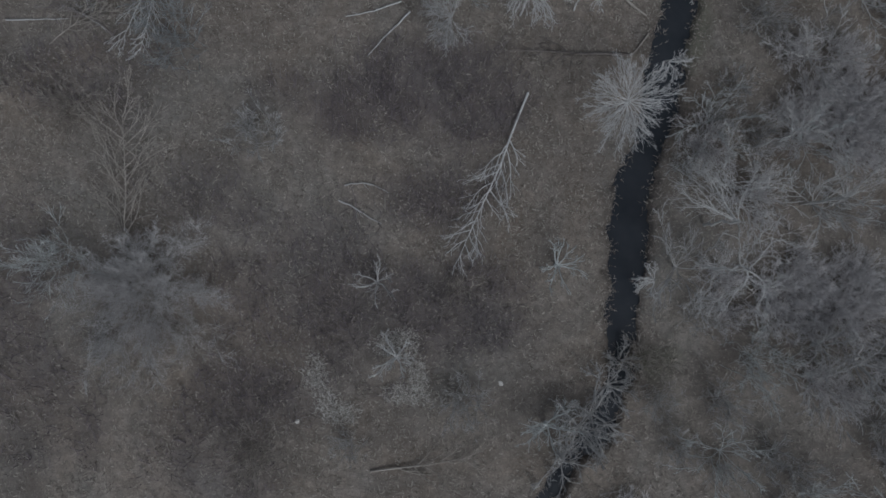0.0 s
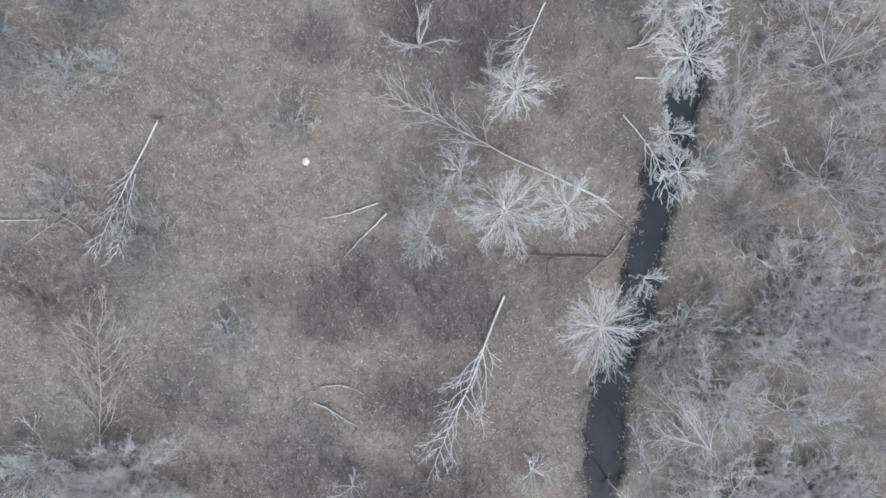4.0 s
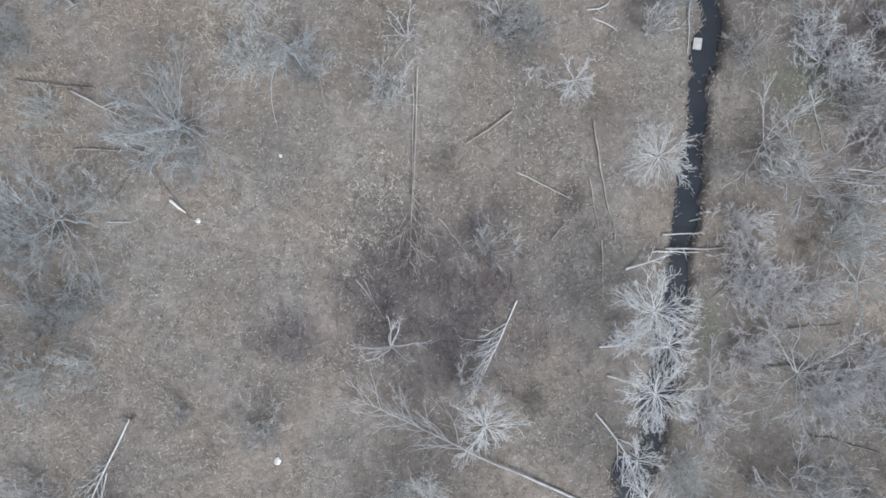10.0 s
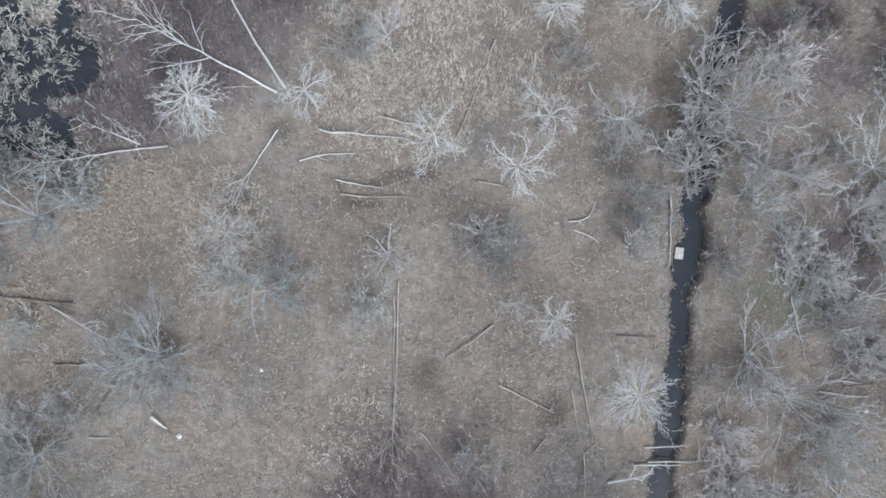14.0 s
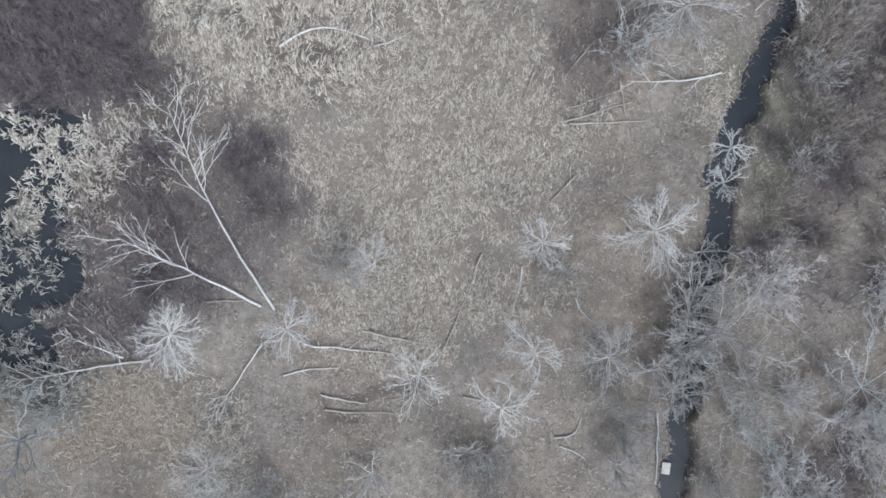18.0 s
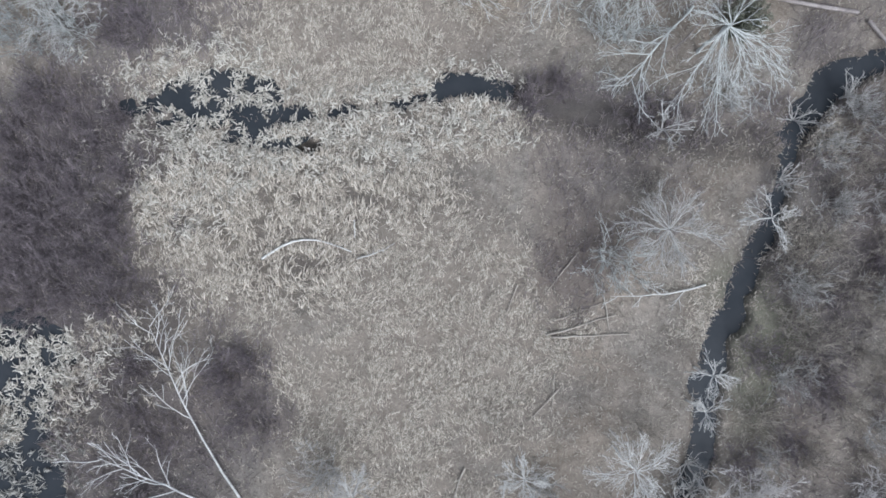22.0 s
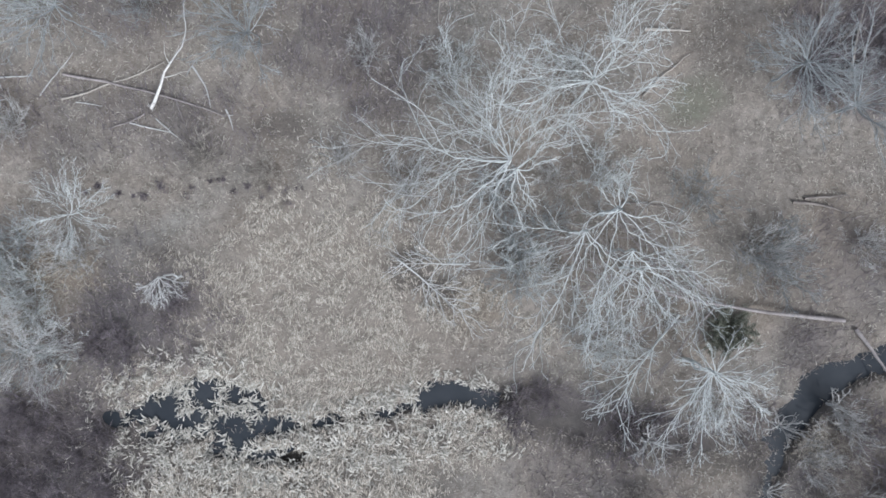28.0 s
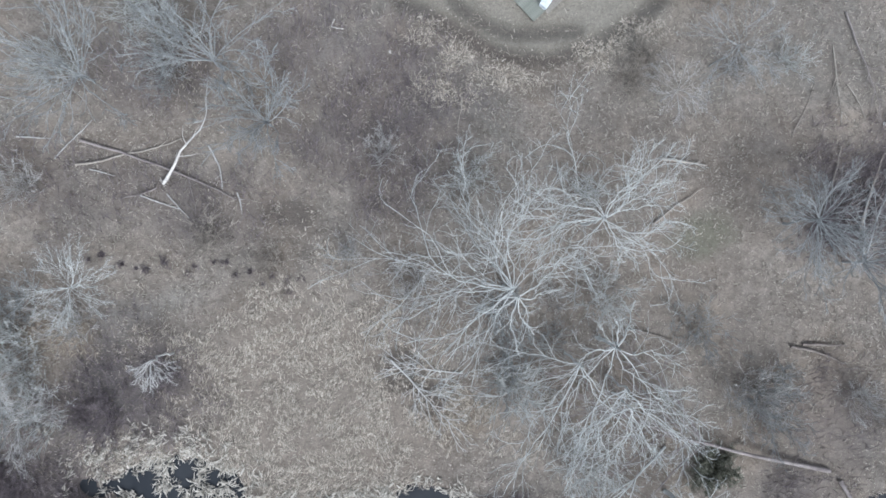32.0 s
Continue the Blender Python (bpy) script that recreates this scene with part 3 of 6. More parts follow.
def bare_tree(x, y, spread, height, wood=PALE, hub=0.4, limbs=8, fan=None, seed=1, fine=1.0, thick=1.0, curl=0.22, twig=0.0085, name="bare_shrub",
              label="leafless whitish shrub with many spreading stems", category="shrub", lean=(0.0, 0.0)):
    """A leafless tree or shrub: limbs rise from the hub and spread to a rounded crown. fan: the middle bearing and the width of the
    sector it fills, in degrees from east, counter-clockwise. lean: how far the hub stands off the root."""
    rng = np.random.RandomState(seed)
    root = thing(name, x, y, gz(x, y), label, category)
    top = np.array([lean[0], lean[1], hub])
    r0 = thick * (0.026 + 0.013 * spread)
    stem = np.linspace([0, 0, -0.1], top, 5)[None]
    stem[:, 1:4, :2] += rng.normal(size=(1, 3, 2)) * 0.04
    part("trunk", tubes("trunk", [(stem, np.linspace(1.9, 1.45, 5)[None] * r0, 7)]), wood, root)
    a = np.sort(rng.uniform(0, 2 * np.pi, limbs)) * 0.35 + np.arange(limbs) * 2 * np.pi / limbs * 0.65 + rng.uniform(0, 6)
    if fan:
        a = np.radians(fan[0] + fan[1] * (np.linspace(-0.5, 0.5, limbs) + rng.normal(size=limbs) * 0.06))
    rho = spread * np.sqrt(rng.uniform(0.3, 1.0, limbs)) * 0.88
    goal = np.stack([rho * np.cos(a), rho * np.sin(a), (height - hub) * (1 - 0.45 * (rho / spread) ** 2) * rng.uniform(0.75, 1.0, limbs)], 1)
    L = np.linalg.norm(goal, axis=1)
    way = unit(goal) + np.array([0, 0, -0.05])
    P, R = grow(rng, np.repeat(top[None], limbs, 0), way, L, r0 * rng.uniform(0.7, 1.05, limbs), 9, curl * 0.62, 0.01, 0.3)
    for i in range(limbs):
        k = max(5, int(7 * fine))
        P1, R1 = grow(rng, *sprout(rng, P[i:i + 1], R[i:i + 1], k, 0.15, 0.98, 0.45, 0.46, 0.62), 7, curl * 0.8, 0.01)
        limb = part("limb", tubes("limb", [(P[i:i + 1], R[i:i + 1], 6), (P1, np.maximum(R1, 0.015), 4)]), wood, root)
        P2, R2 = grow(rng, *sprout(rng, P1, R1, max(3, int(4 * fine)), 0.15, 1.0, 0.52, 0.46, 0.66), 4, curl, 0.02)
        P3, R3 = grow(rng, *sprout(rng, P2, np.maximum(R2, 0.01), max(1, int(2.2 * fine)), 0.2, 1.0, 0.5, 0.6, 0.7), 3, curl, 0.02)
        for q in (P2, P3):
            q[..., 2] = np.maximum(q[..., 2], 0.03)
        part("twig_spray", tubes("twig_spray", [(P2, np.maximum(R2, twig * 1.35), 3), (P3, np.maximum(R3, twig), 3)]), wood, limb)["kind"] = "stuff"
    return root


def crown_tree(x, y, z, spread, wood=PALE, limbs=20, fan=(90, 360), seed=1, thick=0.023, bend=0.14, pitch=(-0.05, 0.6), forks=5, twigs=4, droop=0.0, reach=(0.6, 1.05), twig=0.0068,
               split=0.5, ratio=0.52, combed=0.0, name="bare_shrub", label="leafless whitish shrub with a dense crown of crooked twigs", category="shrub", longer=()):
    """A leafless tree whose limbs part at a hub z metres up and spread almost level. fan: middle bearing and width of the sector that it
    fills, in degrees from east, counter-clockwise; combed: how far limbs bend round to the middle bearing; pitch: how steeply limbs rise; longer: sectors (bearing, width, times) that reach further."""
    rng = np.random.RandomState(seed)
    ground = gz(x, y)
    root = thing(name, x, y, ground, label, category)
    z = z - ground
    stem = np.linspace([0, 0, -0.1], [0, 0, z], 7)[None]
    stem[:, 1:6, :2] += rng.normal(size=(1, 5, 2)) * 0.07
    part("trunk", tubes("trunk", [(stem, np.linspace(2.3, 1.35, 7)[None] * thick, 8)]), wood, root)
    bearing = fan[0] + fan[1] * (np.linspace(-0.5, 0.5, limbs) + rng.normal(size=limbs) * 0.4 / limbs)
    a = np.radians(bearing)
    rise = rng.uniform(pitch[0], pitch[1], limbs)
    way = np.stack([np.cos(a) * np.cos(rise), np.sin(a) * np.cos(rise), np.sin(rise)], 1)
    L = spread * rng.uniform(reach[0], reach[1], limbs)
    for mid, wide, times in longer:
        off = np.abs((bearing - mid + 180) % 360 - 180)
        L = L * np.where(off < wide / 2, times, 1.0)
    base = np.column_stack([np.cos(a) * 0.05, np.sin(a) * 0.05, z - rng.uniform(0, 0.1 + 0.12 * spread, limbs)])
    aim = unit(way * (1 - combed) + combed * np.array([math.cos(radians(fan[0])), math.sin(radians(fan[0])), -0.05]))
    P, R = swing(rng, base, way, L, thick * rng.uniform(0.4, 1.0, limbs) * np.sqrt(L / spread), aim, 15, bend * 0.6, 0.05 + 0.1 * combed, 0.42, -0.025 - droop)
    P[:, 2:-1] += rng.normal(size=P[:, 2:-1].shape) * (0.18 * bend * L / 14)[:, None, None] * 2.2
    P[..., 2] = np.maximum(P[..., 2], 0.08)
    for i in range(limbs):
        S, D, l, r, t = shoots(rng, P[i:i + 1], R[i:i + 1], forks, 0.15, 0.92, split, ratio, 0.74)
        P1, R1 = swing(rng, S, D, l, np.maximum(r, twig * 1.4), t, 7, bend * 0.8, 0.08, 0.5, -droop)
        limb = part("limb", tubes("limb", [(P[i:i + 1], R[i:i + 1], 6), (P1, np.maximum(R1, twig * 1.25), 4)]), wood, root)
        S, D, l, r, t = shoots(rng, P1, R1, twigs, 0.2, 0.98, split, 0.5, 0.7)
        P2, R2 = swing(rng, S, D, l, np.maximum(r, twig), t, 4, bend, 0.06, 0.7)
        S, D, l, r, t = shoots(rng, P[i:i + 1], R[i:i + 1], forks * 2, 0.1, 1.0, split * 1.1, 0.2, 0.6)
        P3, R3 = swing(rng, S, D, l, np.maximum(r * 0.6, twig), t, 4, bend, 0.05, 0.7)
        S, D, l, r, t = shoots(rng, P2, R2, 2, 0.2, 0.95, 0.6, 0.6, 0.8)
        P4, R4 = swing(rng, S, D, l, np.maximum(r, twig * 0.8), t, 3, bend, 0.0, 0.8)
        for q in (P2, P3, P4):
            q[..., 2] = np.maximum(q[..., 2], 0.04)
        part("twig_spray", tubes("twig_spray", [(P2, np.maximum(R2, twig * 0.85), 3), (P3, np.maximum(R3, twig * 0.85), 3), (P4, np.maximum(R4, twig * 0.7), 3)]), wood, limb)["kind"] = "stuff"
    return root


def fallen_tree(x0, y0, x1, y1, width, wood=PALE, r=0.09, crown=0.4, rise=0.5, bow=0.0, roots=False, seed=1, fine=1.0, forks=1,
                label="pale dead tree fallen flat with its branches", one_side=0):
    """A tree that lies on the ground from its butt to its tip. crown: where along it the branches begin; width: of the crown."""
    rng = np.random.RandomState(seed)
    gb, gt = gz(x0, y0), gz(x1, y1)
    CLEAR.append((x0, y0, x1, y1))
    root = thing("fallen_tree", x0, y0, gb, label, "fallen tree")
    u = np.linspace(0, 1, 12)
    axis = np.array([x1 - x0, y1 - y0])
    length = np.hypot(*axis)
    nrm = np.array([-axis[1], axis[0]]) / length
    xy = u[:, None] * axis + nrm * (bow * np.sin(np.pi * u) + np.convolve(rng.normal(size=16), np.ones(5) / 5, "valid") * min(0.02 * length, 0.12) * np.sin(np.pi * u))[:, None]
    z = r * 0.9 + (gt - gb) * u + rise * u ** 1.2
    trunk = np.column_stack([xy, z])[None]
    rad = 0.78 * r * (1 - 0.85 * u)[None]
    part("trunk", tubes("trunk", [(trunk, rad, 7)]), wood, root)
    k = int(15 * fine * max(1.0, length / 7) * (1 - crown) * 1.5)
    S, D, L, Rr, T = shoots(rng, trunk, rad, k, crown, 0.99, 0.72, 1.0, 0.66, 0.45)
    if one_side:
        sgn = np.sign(D[:, :2] @ nrm) * one_side
        D[:, :2] -= nrm * ((D[:, :2] @ nrm) * (sgn < 0) * 1.8)[:, None]
    along_u = np.clip(((S[:, :2] @ axis) / length ** 2 - crown) / max(0.05, 1 - crown), 0, 1)
    L = width * rng.uniform(0.6, 1.3, len(L)) * (1.25 - 0.6 * along_u)
    P1, R1 = swing(rng, S, D, L, np.clip(Rr, 0.022, 0.05), T, 8, 0.09, 0.09, 0.45, 0.01)
    P1[..., 2] = np.maximum(P1[..., 2], 0.05)
    for i in range(min(len(P1), 48)):
        S, D, l, w, t = shoots(rng, P1[i:i + 1], R1[i:i + 1], max(3, int(4 * fine)), 0.2, 0.95, 0.55, 0.5, 0.75)
        P2, R2 = swing(rng, S, D, l, np.maximum(w, 0.014), t, 5, 0.11, 0.08, 0.6)
        S, D, l, w, t = shoots(rng, P2, R2, 2, 0.2, 0.95, 0.55, 0.5, 0.7)
        P3, R3 = swing(rng, S, D, l, np.maximum(w, 0.009), t, 3, 0.12, 0.05, 0.8)
        for q in (P2, P3):
            q[..., 2] = np.maximum(q[..., 2], 0.03)
        part("branch", tubes("branch", [(P1[i:i + 1], R1[i:i + 1], 5), (P2, np.maximum(R2, 0.012), 3), (P3, np.maximum(R3, 0.0085), 3)]), wood, root)
    if roots:
        a = rng.uniform(0, 2 * np.pi, 14)
        D = np.column_stack([-axis[0] / length * 0.5 + np.cos(a), -axis[1] / length * 0.5 + np.sin(a), rng.uniform(-0.1, 0.5, 14)])
        Pr, Rr = grow(rng, np.repeat(trunk[:, 0], 14, 0), D, rng.uniform(0.3, 0.75, 14), r * 0.35, 5, 0.3, 0.0)
        part("root_plate", tubes("root_plate", [(Pr, Rr, 4)]), BROWN, root, "torn-up brown roots with soil")
    return root


def stick(x0, y0, x1, y1, r=0.035, wood=TAN, bow=0.0, knots=2, seed=1, lift=0.05, name="dead_branch", label="bare dead branch lying on the litter", rise=0.0):
    """A single branch or log on the ground, slightly crooked, with a few stubs."""
    rng = np.random.RandomState(seed)
    gb = gz(x0, y0)
    CLEAR.append((x0, y0, x1, y1))
    u = np.linspace(0, 1, 9)
    axis = np.array([x1 - x0, y1 - y0])
    length = np.hypot(*axis)
    nrm = np.array([-axis[1], axis[0]]) / length
    xy = u[:, None] * axis + nrm * (bow * np.sin(np.pi * u) + (np.convolve(rng.normal(size=13), np.ones(5) / 5, "valid") * 0.025 + rng.normal(size=9) * 0.004) * length)[:, None]
    P = np.column_stack([xy, r + lift + (gz(x1, y1) - gb) * u + rise * u])[None]
    R = r * (1 - 0.6 * u)[None]
    groups = [(P, R, 7)]
    if knots:
        P1, R1 = grow(rng, *sprout(rng, P, R, knots, 0.2, 0.95, 0.7, 0.28, 0.6, 0.4), 5, 0.15)
        P1[..., 2] = np.maximum(P1[..., 2], 0.02)
        groups.append((P1, R1, 4))
    me = tubes(name, groups)
    me.materials.append(wood)
    ob = new(name, me)
    ob.location = (x0, y0, gb)
    return tagged(ob, label, "log" if name == "log" else "branch")


def make_bush(x, y, spread, height, wood, seed, stems, fine, name, label, group, twig=0.007):
    """A low thicket bush: many thin stems from one stool, with twigs."""
    rng = np.random.RandomState(seed)
    root = thing(name, x, y, gz(x, y), label, "bush", group)
    a = rng.uniform(0, 2 * np.pi, stems)
    rho = spread * np.sqrt(rng.uniform(0.02, 1, stems)) * 0.8
    goal = np.stack([rho * np.cos(a), rho * np.sin(a), height * (1 - 0.35 * (rho / spread) ** 2) * rng.uniform(0.6, 1, stems)], 1)
    S = np.column_stack([rng.normal(size=(stems, 2)) * 0.3 * spread, np.full(stems, -0.05)])
    P, R = grow(rng, S, goal, np.linalg.norm(goal, axis=1), 0.014, 4, 0.13, 0.0)
    P1, R1 = grow(rng, *sprout(rng, P, R, int(5 * fine), 0.25, 1.0, 0.5, 0.42, 0.7), 2, 0.16, 0.02)
    P2, R2 = grow(rng, *sprout(rng, P1, R1, 3, 0.15, 1.0, 0.5, 0.6, 0.7), 2, 0.14, 0.02)
    part("stool", tubes("stool", [(P, R, 3)]), wood, root)
    part("crown", tubes("crown", [(P1, np.maximum(R1, twig * 1.25), 3), (P2, np.maximum(R2, twig), 3)]), wood, root)
    return root


def blade_field(name, x, y, azim, lean, length, width, curl, material, label, category, lift=0.0):
    """Many bent dead blades, each rooted on the ground at (x, y)."""
    n = len(x)
    z = np.maximum(ground_height(x, y), WATER_LEVEL) + lift
    d = np.stack([np.cos(azim), np.sin(azim)], 1)
    w = np.stack([-d[:, 1], d[:, 0]], 1) * (width / 2)[:, None]
    V = np.zeros((n, 6, 3))
    reach, rise = np.zeros(n), np.zeros(n)
    for k, (f, wk) in enumerate(((0, 1.0), (0.5, 0.9), (0.5, 0.3))):
        ang = lean + curl * (k - 1) if k else lean
        if k:
            reach = reach + np.cos(ang) * length * f
            rise = rise + np.sin(ang) * length * f
        c = np.column_stack([x + d[:, 0] * reach, y + d[:, 1] * reach, np.maximum(z + rise, z + 0.015)])
        V[:, 2 * k] = c - np.column_stack([w * wk, np.zeros(n)])
        V[:, 2 * k + 1] = c + np.column_stack([w * wk, np.zeros(n)])
    i = np.arange(n)[:, None] * 6
    Q = np.concatenate([i + np.array([0, 1, 3, 2]), i + np.array([2, 3, 5, 4])])
    me = quads_mesh(name, V.reshape(-1, 3), Q)
    me.materials.append(material)
    return tagged(new(name, me), label, category, kind="stuff")


build_ground()

# ---- water ----
ribbon("creek_water", CREEK, 0.9, "still dark water of a narrow creek")
ribbon("rill_water", RILL, 0.5, "dark water of a thin rill among reeds")
pool("pond_water", -6.89, 67.48, 5.95, 2.68, WATER_LEVEL - 0.012, "shallow dark pool broken up by reed clumps")
pool("pond_water", -19.14, 50.12, 5.65, 8.63, WATER_LEVEL - 0.012, "open dark pond with drifts of dead reeds")

# ---- pale shrubs along the creek ----
crown_tree(8.64, 7.16, 3.56, 2.1, limbs=38, seed=11, bend=0.08, pitch=(-0.1, 0.5), longer=((-80, 100, 1.15),))
crown_tree(4.04, 12.52, 4.25, 2.1, limbs=30, seed=12, longer=((220, 120, 1.12),))
crown_tree(6.86, 12.78, 4.46, 1.75, limbs=22, seed=13)
crown_tree(0.4, 11.46, 2.57, 1.75, GREY, limbs=24, fan=(180, 230), seed=14, thick=0.022, twig=0.008, label='leafless grey shrub with thin spreading branches')
crown_tree(4.6, 18.19, 3.75, 1.5, limbs=22, seed=15, longer=((5, 50, 1.5), (235, 40, 1.3)))
crown_tree(12.53, 19.75, 4.0, 2.0, limbs=30, seed=16, bend=0.17)
crown_tree(13.13, 21.98, 3.9, 1.5, limbs=20, seed=18, bend=0.17)
crown_tree(12.5, 23.6, 3.95, 2.1, limbs=30, seed=17, bend=0.17)
crown_tree(11.5, 22.2, 3.4, 1.3, limbs=8, fan=(205, 110), seed=19, bend=0.16, label='leafless whitish shrub with thin spreading branches')
crown_tree(12.37, 14.51, 3.28, 1.45, limbs=17, seed=20, bend=0.16, label='whitish dead shrub leaning out over the water')
crown_tree(12.0, 16.4, 3.0, 1.2, limbs=14, seed=21, bend=0.18, label='whitish dead shrub leaning out over the water')
crown_tree(2.04, 14.51, 3.13, 1.6, SILVER, limbs=13, fan=(150, 260), seed=22, bend=0.2, label='leafless grey shrub with thin spreading branches')
crown_tree(11.05, 9.45, 2.2, 1.15, limbs=9, fan=(-45, 150), seed=23, bend=0.18, thick=0.026, label='small whitish shrub leaning over the creek')
crown_tree(12.68, 30.82, 3.87, 1.85, SILVER, limbs=30, seed=24, bend=0.14)
crown_tree(8.77, 34.37, 3.74, 1.25, SILVER, limbs=13, seed=25, bend=0.18, fan=(-40, 250), label='leafless grey shrub with thin spreading branches')
crown_tree(6.99, 35.11, 3.1, 1.0, GREY, limbs=7, seed=125, bend=0.18, fan=(-80, 180), label='leafless grey shrub with thin spreading branches')
crown_tree(7.12, 41.56, 3.63, 1.8, limbs=13, seed=26, bend=0.27)
crown_tree(8.68, 44.02, 3.5, 1.55, SILVER, limbs=15, seed=27, bend=0.24, longer=((120, 40, 1.6),), label='leafless grey shrub with thin spreading branches')
crown_tree(12.23, 43.91, 3.3, 1.9, GREY, limbs=14, seed=28, bend=0.26, longer=((125, 40, 1.4),), label='leafless grey shrub with thin spreading branches')
crown_tree(3.17, 43.09, 3.66, 1.6, limbs=12, seed=29, bend=0.27, longer=((-90, 70, 1.4),))
crown_tree(-2.96, 45.16, 3.69, 1.6, SILVER, limbs=15, seed=30, bend=0.22)
crown_tree(-8.4, 44.9, 3.76, 1.85, limbs=26, seed=31, bend=0.2, longer=((-80, 80, 1.25),))
crown_tree(9.06, 49.31, 3.5, 1.5, SILVER, limbs=15, seed=33, thick=0.024, bend=0.15, label='leafless grey shrub with thin spreading branches')
crown_tree(14.24, 49.84, 3.83, 2.15, limbs=22, seed=34, bend=0.2)
crown_tree(16.39, 61.2, 2.1, 2.7, GREY, limbs=22, seed=35, thick=0.03, bend=0.15, twig=0.009, label='leafless grey shrub with thin spreading branches')
crown_tree(20.83, 61.73, 3.3, 1.75, SILVER, limbs=9, seed=36, bend=0.2, fan=(60, 300), label='whitish dead shrub leaning out over the water')
crown_tree(18.43, 54.03, 2.5, 1.3, SILVER, limbs=10, seed=37, bend=0.22, thick=0.028, label='whitish dead shrub leaning out over the water')
crown_tree(18.02, 52.3, 2.5, 1.3, SILVER, limbs=10, seed=38, bend=0.22, thick=0.028, label='whitish dead shrub leaning out over the water')
crown_tree(0.87, 48.1, 2.5, 1.6, GREY, limbs=12, fan=(130, 150), seed=39, thick=0.022, twig=0.008, label='leafless grey shrub with thin spreading branches')
crown_tree(-4.61, 35.8, 3.9, 1.9, SLATE, limbs=9, fan=(-95, 230), seed=41, thick=0.024, twig=0.007, label='leafless grey shrub with thin spreading branches')
crown_tree(-6.83, 38.42, 3.07, 1.6, GREY, limbs=22, seed=40, thick=0.014, twig=0.005, label='low grey shrub with a haze of thin twigs')
bare_tree(13.3, 37.89, 1.55, 2.8, GREY, seed=42, label='leafless grey shrub with thin spreading branches')
bare_tree(16.63, 66.54, 1.49, 2.4, GREY, seed=43, label='leafless grey shrub with thin spreading branches', fine=0.8)
bare_tree(5.62, 38.6, 1.43, 2.8, GREY, seed=44, label='leafless grey shrub with thin spreading branches', fine=0.8)
bare_tree(0.79, 37.47, 1.49, 2.6, GREY, seed=45, label='leafless grey shrub with thin spreading branches', fine=0.8)
bare_tree(3.69, 19.45, 1.49, 2.6, GREY, seed=46, label='leafless grey shrub with thin spreading branches')
bare_tree(-0.01, 21.41, 2.08, 2.4, GREY, seed=47, label='leafless grey shrub with thin spreading branches', fine=0.8)
crown_tree(-7.86, 75.26, 2.67, 1.5, SILVER, limbs=9, fan=(-90, 130), seed=48, thick=0.026, label='leafless grey shrub with thin spreading branches')

# ---- shrubs and trees of the first bend ----
crown_tree(13.57, -0.67, 4.75, 3.2, SILVER, limbs=10, seed=51, bend=0.3, forks=5, twigs=3, thick=0.034, pitch=(-0.1, 0.25), longer=((185, 60, 1.35),), twig=0.009, label='leafless silver-grey tree with crooked limbs near the creek', name='bare_tree', category='tree')
crown_tree(9.9, -1.2, 3.4, 1.1, limbs=7, fan=(180, 160), seed=52, bend=0.2, label='whitish dead shrub leaning out over the water')
crown_tree(13.63, 1.5, 3.86, 3.6, SILVER, limbs=8, fan=(128, 60), seed=53, bend=0.12, forks=5, thick=0.036, label='leafless grey shrub with thin spreading branches')
crown_tree(16.16, 5.62, 4.3, 1.9, GREY, limbs=10, fan=(80, 200), seed=54, bend=0.18, label='leafless grey shrub with thin spreading branches')
crown_tree(18.6, 2.6, 3.9, 2.4, GREY, limbs=10, fan=(80, 120), seed=55, bend=0.16, label='leafless grey shrub with thin spreading branches')
bare_tree(21.25, -5.54, 2.83, 3.8, GREY, seed=56, label='leafless grey shrub with thin spreading branches', curl=0.28)
bare_tree(19.29, -4.7, 1.79, 3.0, GREY, seed=57, label='leafless grey shrub with thin spreading branches')
bare_tree(5.87, -0.53, 1.79, 2.4, OLIVE, seed=58, label='leafless grey shrub with thin spreading branches', fine=0.7)
bare_tree(7.56, -8.17, 2.38, 2.6, GREY, seed=59, label='leafless grey shrub with thin spreading branches', fine=1.2)
bare_tree(5.29, -8.73, 1.79, 2.6, OLIVE, seed=60, label='leafless grey shrub with thin spreading branches')
bare_tree(8.61, -6.82, 2.14, 2.2, GREY, seed=106, label='leafless grey shrub with thin spreading branches', fine=1.2, limbs=12)
bare_tree(6.89, -8.81, 2.26, 2.2, GREY, seed=107, label='leafless grey shrub with thin spreading branches', fine=1.2, limbs=12)
bare_tree(9.24, -5.59, 1.31, 1.8, GREY, seed=108, label='leafless grey shrub with thin spreading branches', fine=1.0, limbs=9)
bare_tree(6.18, -10.86, 2.08, 2.0, GREY, seed=109, label='leafless grey shrub with thin spreading branches', fine=1.0, limbs=10)
bare_tree(-2.38, -5.28, 1.79, 1.6, SILVER, seed=64, label='leafless grey shrub with thin spreading branches', fine=1.1)
bare_tree(-3.39, -1.43, 1.79, 1.8, GREY, seed=65, label='leafless grey shrub with thin spreading branches', fine=0.8)
bare_tree(17.26, 46.79, 2.08, 2.6, GREY, seed=66, label='leafless grey shrub with thin spreading branches', fine=1.1)
bare_tree(16.4, 43.93, 2.23, 2.8, GREY, seed=67, label='leafless grey shrub with thin spreading branches', fine=1.1)
bare_tree(17.69, 44.79, 1.79, 2.6, GREY, seed=68, label='leafless grey shrub with thin spreading branches', fine=1.0)
bare_tree(15.11, 42.78, 1.79, 2.4, GREY, seed=69, label='leafless grey shrub with thin spreading branches', fine=0.9)
